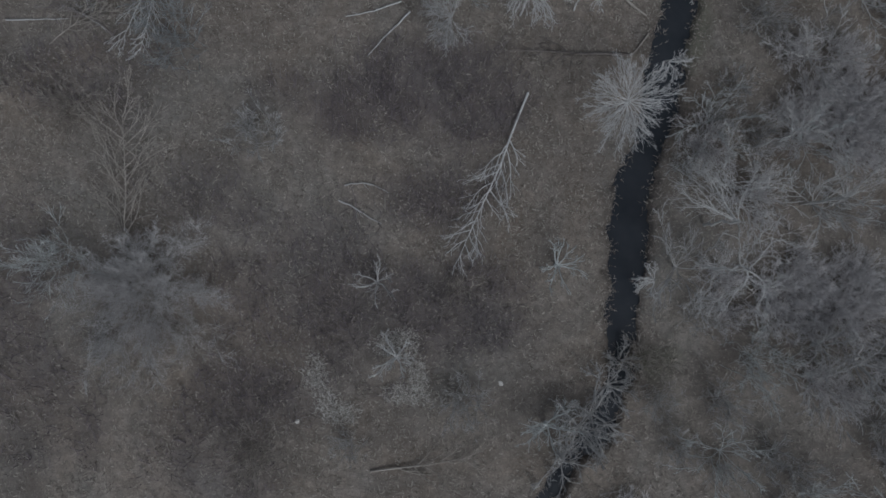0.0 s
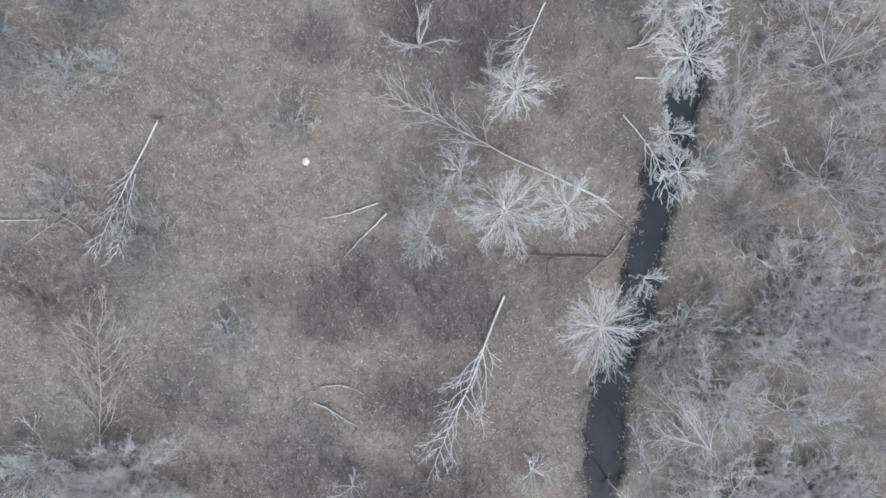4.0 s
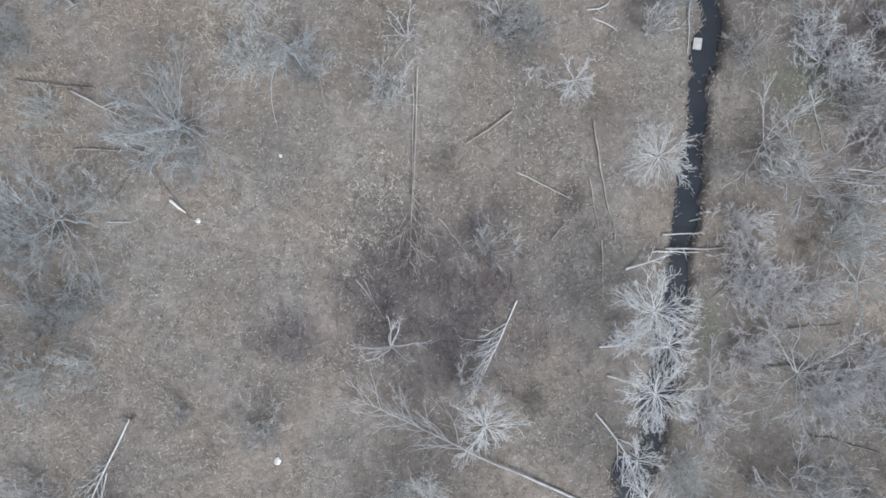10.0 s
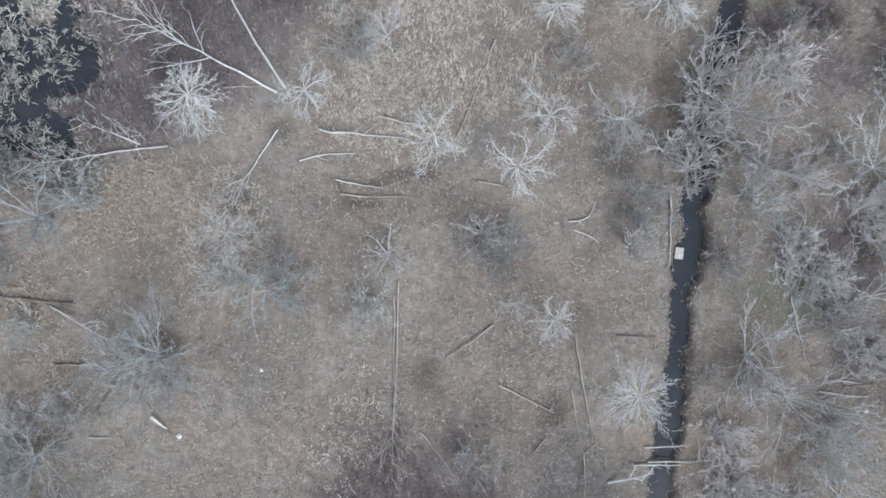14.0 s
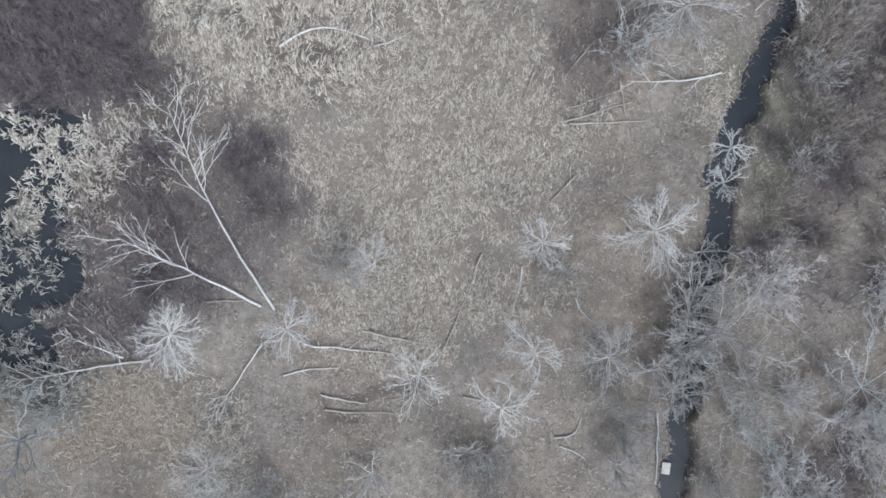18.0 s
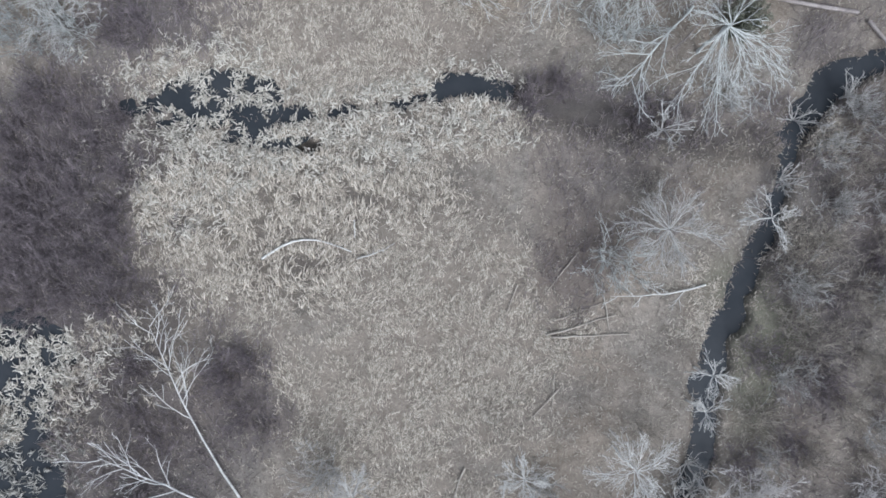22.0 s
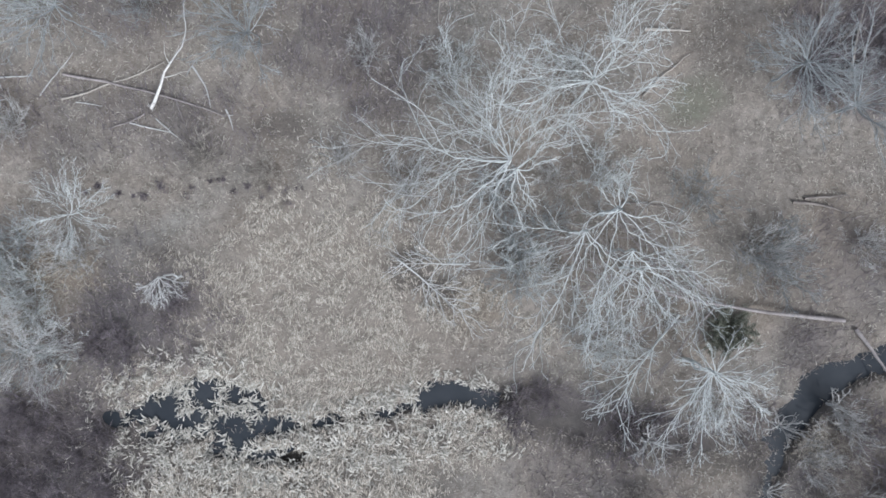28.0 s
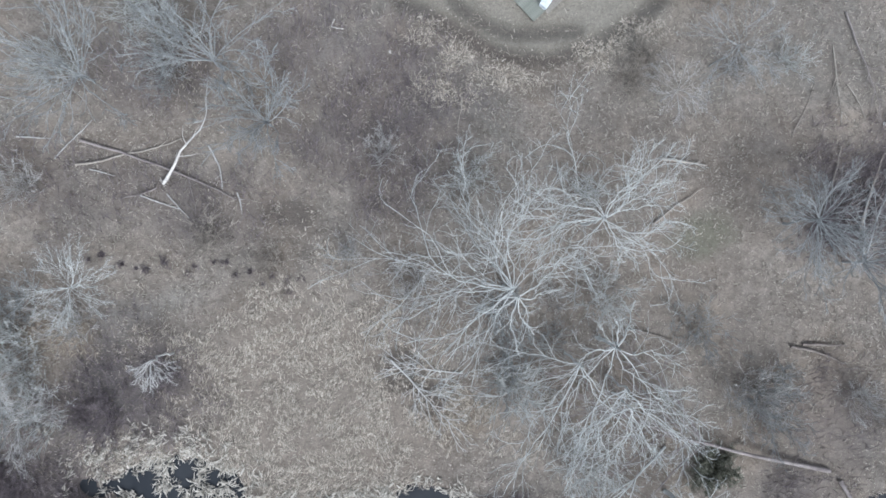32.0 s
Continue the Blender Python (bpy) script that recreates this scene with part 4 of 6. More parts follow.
bare_tree(17.14, 45.62, 2.23, 2.2, GREY, seed=151, label='leafless grey shrub with thin spreading branches', fine=1.25, limbs=12)
bare_tree(16.27, 41.89, 1.96, 2.0, GREY, seed=152, label='leafless grey shrub with thin spreading branches', fine=1.2, limbs=11)
bare_tree(18.12, 47.07, 1.79, 2.0, GREY, seed=153, label='leafless grey shrub with thin spreading branches', fine=1.2, limbs=11)
bare_tree(17.34, 43.33, 1.96, 2.0, GREY, seed=154, label='leafless grey shrub with thin spreading branches', fine=1.2, limbs=11)
bare_tree(16.83, 43.87, 1.96, 2.2, GREY, seed=155, label='leafless grey shrub with thin spreading branches', fine=1.2, limbs=11)
bare_tree(17.11, 41.26, 1.49, 2.0, GREY, seed=156, label='leafless grey shrub with thin spreading branches', fine=1.2, limbs=10)
bare_tree(18.12, 48.94, 1.79, 2.4, GREY, seed=70, label='leafless grey shrub with thin spreading branches', fine=0.9)

# ---- tall trees ----
crown_tree(-9.87, 32.36, 3.55, 3.6, SLATE, limbs=13, seed=71, thick=0.024, twig=0.006, bend=0.15, label='tall leafless tree with a thin blue-grey crown', name='bare_tree', category='tree')
crown_tree(-15.85, 27.8, 3.1, 4.2, SLATE, limbs=14, seed=72, thick=0.026, twig=0.006, bend=0.15, label='tall leafless tree with a thin blue-grey crown', name='bare_tree', category='tree')
bare_tree(-10.75, 32.49, 2.68, 5.0, SLATE, seed=73, twig=0.007, label='tall leafless tree with a thin blue-grey crown', limbs=8, thick=0.8, hub=1.2, name='bare_tree', category='tree')
bare_tree(-16.9, 39.29, 3.57, 5.5, SLATE, seed=74, twig=0.007, label='tall leafless tree with a thin blue-grey crown', limbs=10, thick=0.7, hub=1.2, name='bare_tree', category='tree')
bare_tree(21.07, 30.12, 3.57, 5.5, GREY, seed=75, label='tall leafless grey tree with a thin crown', limbs=13, fine=1.05, thick=0.4, hub=1.2, name='bare_tree', category='tree')
bare_tree(20.63, 20.24, 3.87, 5.5, GREY, seed=76, label='tall leafless grey tree with a thin crown', limbs=13, fine=1.05, thick=0.4, hub=1.2, name='bare_tree', category='tree')
bare_tree(21.42, 14.05, 3.27, 5.5, GREY, seed=77, label='tall leafless grey tree with a thin crown', limbs=13, fine=1.05, thick=0.4, hub=1.2, name='bare_tree', category='tree')
bare_tree(18.29, 44.73, 3.57, 5.5, GREY, seed=78, label='tall leafless grey tree with a thin crown', limbs=10, fine=1.0, thick=0.4, hub=1.2, name='bare_tree', category='tree')
crown_tree(12.81, 84.32, 4.67, 5.9, OLIVE, limbs=20, fan=(95, 310), seed=81, thick=0.028, bend=0.27, forks=6, twigs=3, ratio=0.5, pitch=(-0.05, 0.35), longer=((85, 110, 1.12),), twig=0.009, label='large leafless tree with long grey limbs fanning out', name='bare_tree', category='tree')
crown_tree(8.99, 80.65, 4.93, 8.4, OLIVE, limbs=18, fan=(155, 190), seed=84, thick=0.029, bend=0.26, forks=6, twigs=3, ratio=0.48, pitch=(-0.05, 0.3), reach=(0.5, 1.05), twig=0.009, label='large leafless tree with long grey limbs fanning out', name='bare_tree', category='tree')
crown_tree(9.3, 80.3, 4.3, 2.9, OLIVE, limbs=8, fan=(-60, 190), seed=83, thick=0.036, bend=0.24, forks=4, twigs=3, pitch=(-0.2, 0.1), label='leafless grey tree with short crooked limbs', name='bare_tree', category='tree')
crown_tree(14.19, 78.46, 3.77, 2.6, OLIVE, limbs=7, fan=(110, 190), seed=82, thick=0.04, bend=0.26, forks=4, twigs=3, label='leafless grey tree with limbs spreading over fallen wood', name='bare_tree', category='tree')
crown_tree(23.4, 85.5, 3.3, 3.4, SLATE, limbs=30, seed=184, thick=0.03, twig=0.0085, bend=0.16, label='bushy leafless grey tree with a dense twiggy crown', name='bare_tree', category='tree')
bare_tree(-6.9, 90.35, 4.46, 6.5, SLATE, seed=85, twig=0.007, label='leafless grey tree with branches fanning out', limbs=16, fan=(95, 230), hub=1.6, curl=0.24, thick=0.4, fine=1.1, name='bare_tree', category='tree')
bare_tree(-4.13, 87.72, 3.27, 5.0, SLATE, seed=86, twig=0.007, label='leafless grey tree with a dense twiggy crown', limbs=18, fine=1.1, hub=1.0, thick=0.45, name='bare_tree', category='tree')
bare_tree(26.73, 83.79, 4.46, 7.0, SLATE, seed=87, twig=0.007, label='leafless grey tree with branches fanning out', limbs=14, hub=1.6, thick=0.42, fine=1.1, name='bare_tree', category='tree')
bare_tree(-13.68, 88.95, 4.46, 6.0, SLATE, seed=88, twig=0.007, label='leafless grey tree with branches fanning out', limbs=15, hub=1.4, fine=1.1, thick=0.4, name='bare_tree', category='tree')
crown_tree(16.32, 91.26, 2.4, 2.0, GREY, limbs=14, seed=89, thick=0.013, twig=0.0055, label='leafless grey shrub with a haze of thin twigs')
crown_tree(18.65, 93.4, 3.5, 2.6, SLATE, limbs=14, seed=90, thick=0.016, twig=0.006, label='leafless grey tree with a thin crown', name='bare_tree', category='tree')
crown_tree(-12.3, 78.3, 2.6, 2.4, OLIVE, limbs=18, seed=91, thick=0.014, twig=0.006, label='leafless grey shrub with a haze of thin twigs')
crown_tree(-14.2, 71.5, 2.6, 2.6, GREY, limbs=18, seed=92, thick=0.013, twig=0.006, label='leafless grey shrub with a haze of thin twigs')

# ---- the great fallen tree by the creek and its limbs ----
crown_tree(14.2, 78.4, 4.2, 6.6, OLIVE, limbs=6, fan=(-85, 150), seed=109, thick=0.03, bend=0.26, forks=6, twigs=3, ratio=0.42, pitch=(-0.2, 0.0), reach=(0.7, 1.1), twig=0.009, combed=0.7, label='large leafless grey tree with long drooping crooked limbs', name='bare_tree', category='tree')
crown_tree(12.6, 77.4, 4.0, 7.0, OLIVE, limbs=6, fan=(-108, 130), seed=209, thick=0.03, bend=0.26, forks=6, twigs=3, ratio=0.42, pitch=(-0.2, 0.0), reach=(0.7, 1.1), twig=0.009, combed=0.7, label='large leafless grey tree with long drooping crooked limbs', name='bare_tree', category='tree')
crown_tree(14.9, 76.5, 3.9, 6.0, OLIVE, limbs=6, fan=(-92, 130), seed=309, thick=0.03, bend=0.26, forks=6, twigs=3, ratio=0.42, pitch=(-0.2, 0.0), reach=(0.7, 1.1), twig=0.009, combed=0.7, label='large leafless grey tree with long drooping crooked limbs', name='bare_tree', category='tree')
bare_tree(23.84, 67.24, 1.43, 2.0, GREY, seed=103, label='leafless grey shrub with thin spreading branches', fine=0.8)
bare_tree(22.81, 63.87, 1.31, 2.0, GREY, seed=104, label='leafless grey shrub with thin spreading branches', fine=0.8)
bare_tree(26.34, 68.37, 1.37, 2.0, GREY, seed=105, label='leafless grey shrub with thin spreading branches', fine=0.8)
crown_tree(18.6, 70.7, 3.9, 2.2, OLIVE, limbs=13, fan=(90, 300), seed=94, thick=0.036, bend=0.15, forks=4, twigs=2, label='leafless grey-green tree crown with stiff spreading branches', name='bare_tree', category='tree')
crown_tree(18.6, 70.8, 3.7, 5.0, OLIVE, limbs=11, fan=(-74, 130), seed=93, thick=0.032, bend=0.14, forks=5, twigs=3, ratio=0.45, pitch=(-0.3, -0.05), twig=0.009, combed=0.6, label='leafless grey limbs of a leaning tree combed toward the creek', name='bare_tree', category='tree')
crown_tree(15.3, 75.6, 3.6, 5.4, OLIVE, limbs=8, fan=(-70, 150), seed=101, thick=0.031, bend=0.22, forks=5, twigs=3, ratio=0.45, pitch=(-0.3, 0.0), twig=0.009, combed=0.7, label='leafless grey crown of a toppled tree, branches combed one way', name='bare_tree', category='tree')
fallen_tree(27.01, 72.82, 12.32, 75.77, 3.57, UMBER, r=0.16, crown=0.45, rise=2.0, seed=95, fine=0.8, bow=0.4, label='huge grey tree fallen beside the creek, limbs raised')
fallen_tree(20.45, 73.36, 14.8, 78.24, 1.49, UMBER, r=0.11, crown=0.5, rise=1.2, seed=97, bow=-0.5, label='bent tan limb torn off a fallen tree')
fallen_tree(18.36, 73.13, 14.32, 68.43, 2.68, OLIVE, r=0.09, crown=0.3, rise=1.8, seed=98, fine=0.8, label='grey fallen limb with drooping branches')
fallen_tree(3.5, 76.11, 7.33, 72.99, 1.79, SILVER, r=0.06, crown=0.25, rise=0.8, seed=99, fine=0.8, label='fallen grey branch over dark hollow')
fallen_tree(7.36, 75.81, 3.53, 75.87, 1.79, SILVER, r=0.05, crown=0.3, rise=0.6, seed=100, fine=0.7, label='fallen grey branch over dark hollow')

# ---- fallen trees ----
fallen_tree(-13.7, 17.52, -16.68, 10.53, 1.2, SILVER, r=0.075, crown=0.3, roots=True, seed=111, rise=0.6, label='pale fallen tree with torn roots and a forked top')
fallen_tree(-14.87, 14.69, -15.66, 10.34, 1.07, PALE, r=0.05, crown=0.3, seed=112, rise=0.5, label='pale forked top of a fallen tree')
fallen_tree(4.42, 8.4, 0.77, -0.3, 1.96, PALE, r=0.085, crown=0.26, seed=113, rise=0.7, fine=1.15, label='whitish birch-like tree fallen flat on brown litter')
fallen_tree(-16.66, -0.02, -15.83, 7.03, 2.9, TAN, r=0.06, crown=0.1, seed=114, rise=1.8, fine=1.3, label='dark brown leaning dead tree with upswept branches')
fallen_tree(9.9, 13.3, -1.89, 18.85, 2.0, GREY, r=0.1, crown=0.5, seed=115, rise=0.8, fine=1.1, label='long grey-tan tree fallen toward the creek')
fallen_tree(6.55, 23.8, 4.43, 19.22, 1.79, PALE, r=0.07, crown=0.25, seed=116, rise=0.5, one_side=-1, label='whitish tree fallen flat on brown litter')
fallen_tree(1.26, 36.03, 0.93, 25.61, 1.55, TAN, r=0.07, crown=0.6, seed=117, rise=0.4, label='slender tan fallen tree with a brushy top')
fallen_tree(10.67, 17.9, 13.0, 13.4, 1.3, PALE, r=0.065, crown=0.3, seed=118, rise=1.2, bow=0.35, fine=0.8, label='white dead tree toppled into the creek')
fallen_tree(12.21, 25.47, 14.0, 26.1, 0.8, PALE, r=0.09, crown=0.5, seed=119, rise=0.9, fine=0.5, label='white stub of a dead tree leaning to the creek')
fallen_tree(11.29, 19.85, 13.01, 19.5, 0.8, PALE, r=0.07, crown=0.5, seed=120, rise=1.2, fine=0.5, label='white dead tree leaning to the creek')
fallen_tree(10.85, 21.38, 12.64, 22.36, 1.19, PALE, r=0.07, crown=0.2, bow=-0.3, seed=121, rise=1.0, fine=0.7, label='white curved dead limb beside the creek')
fallen_tree(9.75, 10.38, 2.82, 10.48, 1.19, BROWN, r=0.12, crown=0.35, seed=122, rise=0.3, fine=0.7, label='dark brown log with dead branches beside the creek')
fallen_tree(-5.14, 45.95, -12.24, 49.5, 2.3, PALE, r=0.1, crown=0.45, seed=123, rise=1.0, fine=0.9, label='white dead tree fallen into dark brush')
fallen_tree(-4.46, 45.75, -9.79, 56.22, 2.6, SILVER, r=0.1, crown=0.55, seed=124, rise=1.0, bow=0.4, fine=0.85, label='long grey-tan tree fallen across dark brush')
fallen_tree(-10.91, 43.13, -18.07, 42.06, 1.55, GREY, r=0.085, crown=0.5, seed=125, rise=0.5, fine=1.0, label='grey fallen tree reaching into the pond')
fallen_tree(-12.38, 43.21, -15.77, 44.58, 0.65, PALE, r=0.06, crown=0.6, seed=126, rise=0.3, fine=0.6, label='pale fallen limb on dark brush')
fallen_tree(-5.1, 44.0, -7.88, 39.79, 0.9, SILVER, r=0.055, crown=0.5, seed=127, rise=0.3, fine=0.7, label='small pale fallen tree with a brushy top')
fallen_tree(19.0, 58.39, 13.86, 57.78, 1.19, SILVER, r=0.075, crown=0.2, seed=128, rise=0.4, fine=0.28, bow=0.25, label='white forked dead tree lying on the bank')
fallen_tree(-3.77, -11.26, 1.69, -10.4, 1.49, TAN, r=0.08, crown=0.2, seed=129, rise=0.3, fine=0.8, label='tan log in a heap of dead branches')
fallen_tree(-17.02, 34.73, -12.52, 32.57, 0.89, GREY, r=0.07, crown=0.4, seed=130, rise=1.2, label='grey dead limb leaning on brush')
fallen_tree(-15.35, 45.55, -12.3, 43.29, 1.01, SILVER, r=0.05, crown=0.4, seed=131, rise=0.3, fine=0.6, label='pale fallen limb on dark brush')
fallen_tree(25.07, 95.22, 25.76, 91.14, 0.77, TAN, r=0.045, crown=0.4, seed=132, rise=0.4, fine=0.6, label='slender tan fallen tree on litter')
fallen_tree(25.65, 97.1, 27.79, 91.81, 0.89, UMBER, r=0.08, crown=0.5, seed=133, rise=0.4, fine=0.6, label='grey fallen log with dead branches')
fallen_tree(27.6, 72.37, 29.7, 69.08, 0.89, UMBER, r=0.15, crown=0.7, seed=134, rise=0.5, fine=0.5, label='thick grey trunk fallen across the creek')

fallen_tree(-20.6, 11.0, -16.9, 12.7, 1.3, TAN, r=0.05, crown=0.2, seed=135, rise=0.5, fine=0.8, bow=0.3, label='heap of tan dead branches on brown litter')
fallen_tree(-17.0, 11.2, -20.3, 13.0, 1.2, UMBER, r=0.05, crown=0.25, seed=136, rise=0.4, fine=0.8, bow=-0.3, label='grey-brown dead branches fallen in a heap')

# ---- logs, poles and dead branches ----
stick(-1.74, 12.71, -3.94, 10.29, 0.05, SILVER, bow=0, knots=2, name='dead_branch', label='bleached white dead branch lying on the litter', seed=204)
stick(-2.18, 13.25, -5.07, 12.41, 0.045, SILVER, bow=0.1, knots=2, name='dead_branch', label='bleached white dead branch lying on the litter', seed=205)
stick(-5.4, 2.86, -3.19, 1.6, 0.045, GREY, bow=0, knots=2, name='dead_branch', label='silver-grey dead branch lying on the litter', seed=206)
stick(-5.11, 3.63, -2.81, 3.22, 0.04, GREY, bow=0.25, knots=2, name='dead_branch', label='silver-grey dead branch lying on the litter', seed=207)
stick(-22.79, 12.24, -19.5, 12.31, 0.05, GREY, bow=0, knots=2, name='dead_branch', label='silver-grey dead branch lying on the litter', seed=208)
stick(-19.56, 12.87, -17.55, 11.69, 0.04, GREY, bow=0.1, knots=2, name='dead_branch', label='silver-grey dead branch lying on the litter', seed=209)
stick(10.74, 11.58, 8.49, 9.21, 0.045, TAN, bow=0.1, knots=2, name='dead_branch', label='tan dead branch lying on the litter', seed=210)
stick(-3.05, 3.01, -2.99, 1.98, 0.03, TAN, bow=0, knots=0, name='dead_branch', label='tan dead branch lying on the litter', seed=211)
stick(6.24, 33.69, 3.71, 31.98, 0.055, TAN, bow=0.1, knots=2, name='dead_branch', label='tan dead branch lying on the litter', seed=212)
stick(9.43, 13.38, 10.67, 12.45, 0.08, TAN, bow=0, knots=3, name='log', label='tan log lying on the ground', seed=213)
stick(6.54, 30.56, 9.43, 29.09, 0.06, TAN, bow=0, knots=2, name='dead_branch', label='tan dead branch lying on the litter', seed=214)
stick(10.64, 33.27, 11.69, 26.87, 0.05, TAN, bow=-0.15, knots=2, name='dead_branch', label='tan dead branch lying on the litter', seed=215)
stick(10.32, 30.28, 10.92, 27.01, 0.035, TAN, bow=0, knots=2, name='dead_branch', label='tan dead branch lying on the litter', seed=216)
stick(10.92, 27.01, 11.04, 23.75, 0.04, TAN, bow=0, knots=2, name='dead_branch', label='tan dead branch lying on the litter', seed=217)
stick(2.39, 28.1, 4.09, 25.74, 0.045, TAN, bow=0.1, knots=2, name='dead_branch', label='tan dead branch lying on the litter', seed=218)
stick(-1.95, 24.88, -0.4, 22.81, 0.03, GREY, bow=0, knots=0, name='dead_branch', label='silver-grey dead branch lying on the litter', seed=219)
stick(-1.59, 25.03, -0.94, 23.7, 0.025, GREY, bow=0, knots=0, name='dead_branch', label='silver-grey dead branch lying on the litter', seed=220)
stick(13.59, 26.37, 16.09, 26.41, 0.06, GREY, bow=0, knots=2, name='dead_branch', label='silver-grey dead branch lying on the litter', seed=221)
stick(15.17, 27.84, 16.27, 28.17, 0.04, GREY, bow=0, knots=2, name='dead_branch', label='silver-grey dead branch lying on the litter', seed=222)
stick(-6.11, 36.75, -6.08, 32.88, 0.035, GREY, bow=-0.3, knots=2, name='dead_branch', label='silver-grey dead branch lying on the litter', seed=223)
stick(8.33, 27.0, 9.07, 27.9, 0.04, TAN, bow=0, knots=2, name='dead_branch', label='tan dead branch lying on the litter', seed=224)
stick(12.64, 21.98, 11.01, 21.38, 0.05, GREY, bow=0.2, knots=2, name='dead_branch', label='silver-grey dead branch lying on the litter', seed=225)
stick(19.47, 20.22, 23.94, 20.59, 0.06, BROWN, bow=0.1, knots=2, name='dead_branch', label='dark brown dead branch lying on the litter', seed=226)
stick(20.67, 22.3, 23.65, 22.61, 0.05, BROWN, bow=0, knots=2, name='dead_branch', label='dark brown dead branch lying on the litter', seed=227)
stick(21.55, 16.83, 25.41, 15.95, 0.07, BROWN, bow=0.1, knots=2, name='dead_branch', label='dark brown dead branch lying on the litter', seed=228)
stick(21.58, 29.15, 20.98, 27.95, 0.03, TAN, bow=0, knots=0, name='dead_branch', label='tan dead branch lying on the litter', seed=229)
stick(23.98, 30.8, 25.71, 30.6, 0.05, GREY, bow=0, knots=2, name='dead_branch', label='silver-grey dead branch lying on the litter', seed=230)
stick(17.55, 24.52, 16.06, 23.47, 0.03, TAN, bow=0, knots=0, name='dead_branch', label='tan dead branch lying on the litter', seed=231)
stick(-14.91, 27.84, -13.73, 27.79, 0.035, GREY, bow=0, knots=2, name='dead_branch', label='silver-grey dead branch lying on the litter', seed=232)
stick(-20.75, 23.38, -19.87, 23.51, 0.04, GREY, bow=0, knots=2, name='dead_branch', label='silver-grey dead branch lying on the litter', seed=233)
stick(-2.93, 43.98, 1.85, 43.41, 0.065, GREY, bow=0.1, knots=2, name='dead_branch', label='silver-grey dead branch lying on the litter', seed=234)
stick(0.16, 44.73, 3.86, 43.98, 0.07, TAN, bow=0, knots=2, name='dead_branch', label='tan dead branch lying on the litter', seed=235)
stick(-3.95, 42.3, -1.1, 42.75, 0.045, SILVER, bow=0.15, knots=3, name='dead_branch', label='bleached white dead branch lying on the litter', seed=236)
stick(-1.78, 40.52, 1.81, 40.41, 0.05, TAN, bow=0, knots=2, name='dead_branch', label='tan dead branch lying on the litter', seed=237)
stick(-12.05, 43.44, -13.54, 45.02, 0.035, GREY, bow=0, knots=2, name='dead_branch', label='silver-grey dead branch lying on the litter', seed=238)
stick(-7.96, 46.16, -5.84, 46.23, 0.05, TAN, bow=0, knots=2, name='dead_branch', label='tan dead branch lying on the litter', seed=239)
stick(6.38, 48.74, 4.01, 43.12, 0.06, TAN, bow=0.1, knots=2, name='dead_branch', label='tan dead branch lying on the litter', seed=240)
stick(10.63, 55.67, 14.25, 56.77, 0.06, TAN, bow=0, knots=2, name='dead_branch', label='tan dead branch lying on the litter', seed=241)
stick(10.92, 55.53, 15.03, 55.82, 0.06, TAN, bow=0, knots=2, name='dead_branch', label='tan dead branch lying on the litter', seed=242)
stick(10.92, 56.48, 13.66, 57.48, 0.04, TAN, bow=0, knots=2, name='dead_branch', label='tan dead branch lying on the litter', seed=243)
stick(13.6, 57.9, 13.9, 55.99, 0.045, TAN, bow=0, knots=2, name='dead_branch', label='tan dead branch lying on the litter', seed=244)
stick(9.07, 58.35, 8.31, 56.26, 0.045, TAN, bow=0, knots=2, name='dead_branch', label='tan dead branch lying on the litter', seed=245)
stick(11.23, 52.91, 9.69, 51.21, 0.05, TAN, bow=0, knots=2, name='dead_branch', label='tan dead branch lying on the litter', seed=246)
stick(11.02, 53.65, 10.93, 51.52, 0.04, TAN, bow=0, knots=2, name='dead_branch', label='tan dead branch lying on the litter', seed=247)
stick(12.16, 59.92, 10.47, 57.82, 0.04, TAN, bow=0, knots=2, name='dead_branch', label='tan dead branch lying on the litter', seed=248)
stick(-4.33, 59.57, 0.35, 60.14, 0.075, SILVER, bow=0.8, knots=2, name='dead_branch', label='bleached white dead branch lying on the litter', seed=249)
stick(0.65, 59.66, 2.64, 60.45, 0.045, GREY, bow=-0.1, knots=2, name='dead_branch', label='silver-grey dead branch lying on the litter', seed=250)
stick(0.49, 61.69, 0.56, 60.68, 0.035, SILVER, bow=0, knots=2, name='dead_branch', label='bleached white dead branch lying on the litter', seed=251)
stick(8.32, 45.94, 8.83, 44.32, 0.035, TAN, bow=0, knots=2, name='dead_branch', label='tan dead branch lying on the litter', seed=252)
stick(8.42, 48.13, 7.97, 45.59, 0.045, GREY, bow=0.1, knots=2, name='dead_branch', label='silver-grey dead branch lying on the litter', seed=253)
stick(11.25, 46.49, 12.35, 45.14, 0.045, GREY, bow=-0.2, knots=2, name='dead_branch', label='silver-grey dead branch lying on the litter', seed=254)
stick(10.19, 39.17, 11.62, 40.21, 0.05, GREY, bow=-0.4, knots=2, name='dead_branch', label='silver-grey dead branch lying on the litter', seed=255)
stick(10.49, 38.72, 11.82, 37.98, 0.045, GREY, bow=0.1, knots=2, name='dead_branch', label='silver-grey dead branch lying on the litter', seed=256)
stick(5.43, 41.26, 7.51, 40.57, 0.05, TAN, bow=0.2, knots=2, name='dead_branch', label='tan dead branch lying on the litter', seed=257)
stick(15.56, 40.51, 15.48, 36.79, 0.05, GREY, bow=0, knots=2, name='dead_branch', label='grey dead branch lying on the litter', seed=258)
stick(15.85, 40.16, 16.63, 40.45, 0.035, SILVER, bow=0, knots=2, name='dead_branch', label='bleached white dead branch lying on the litter', seed=259)
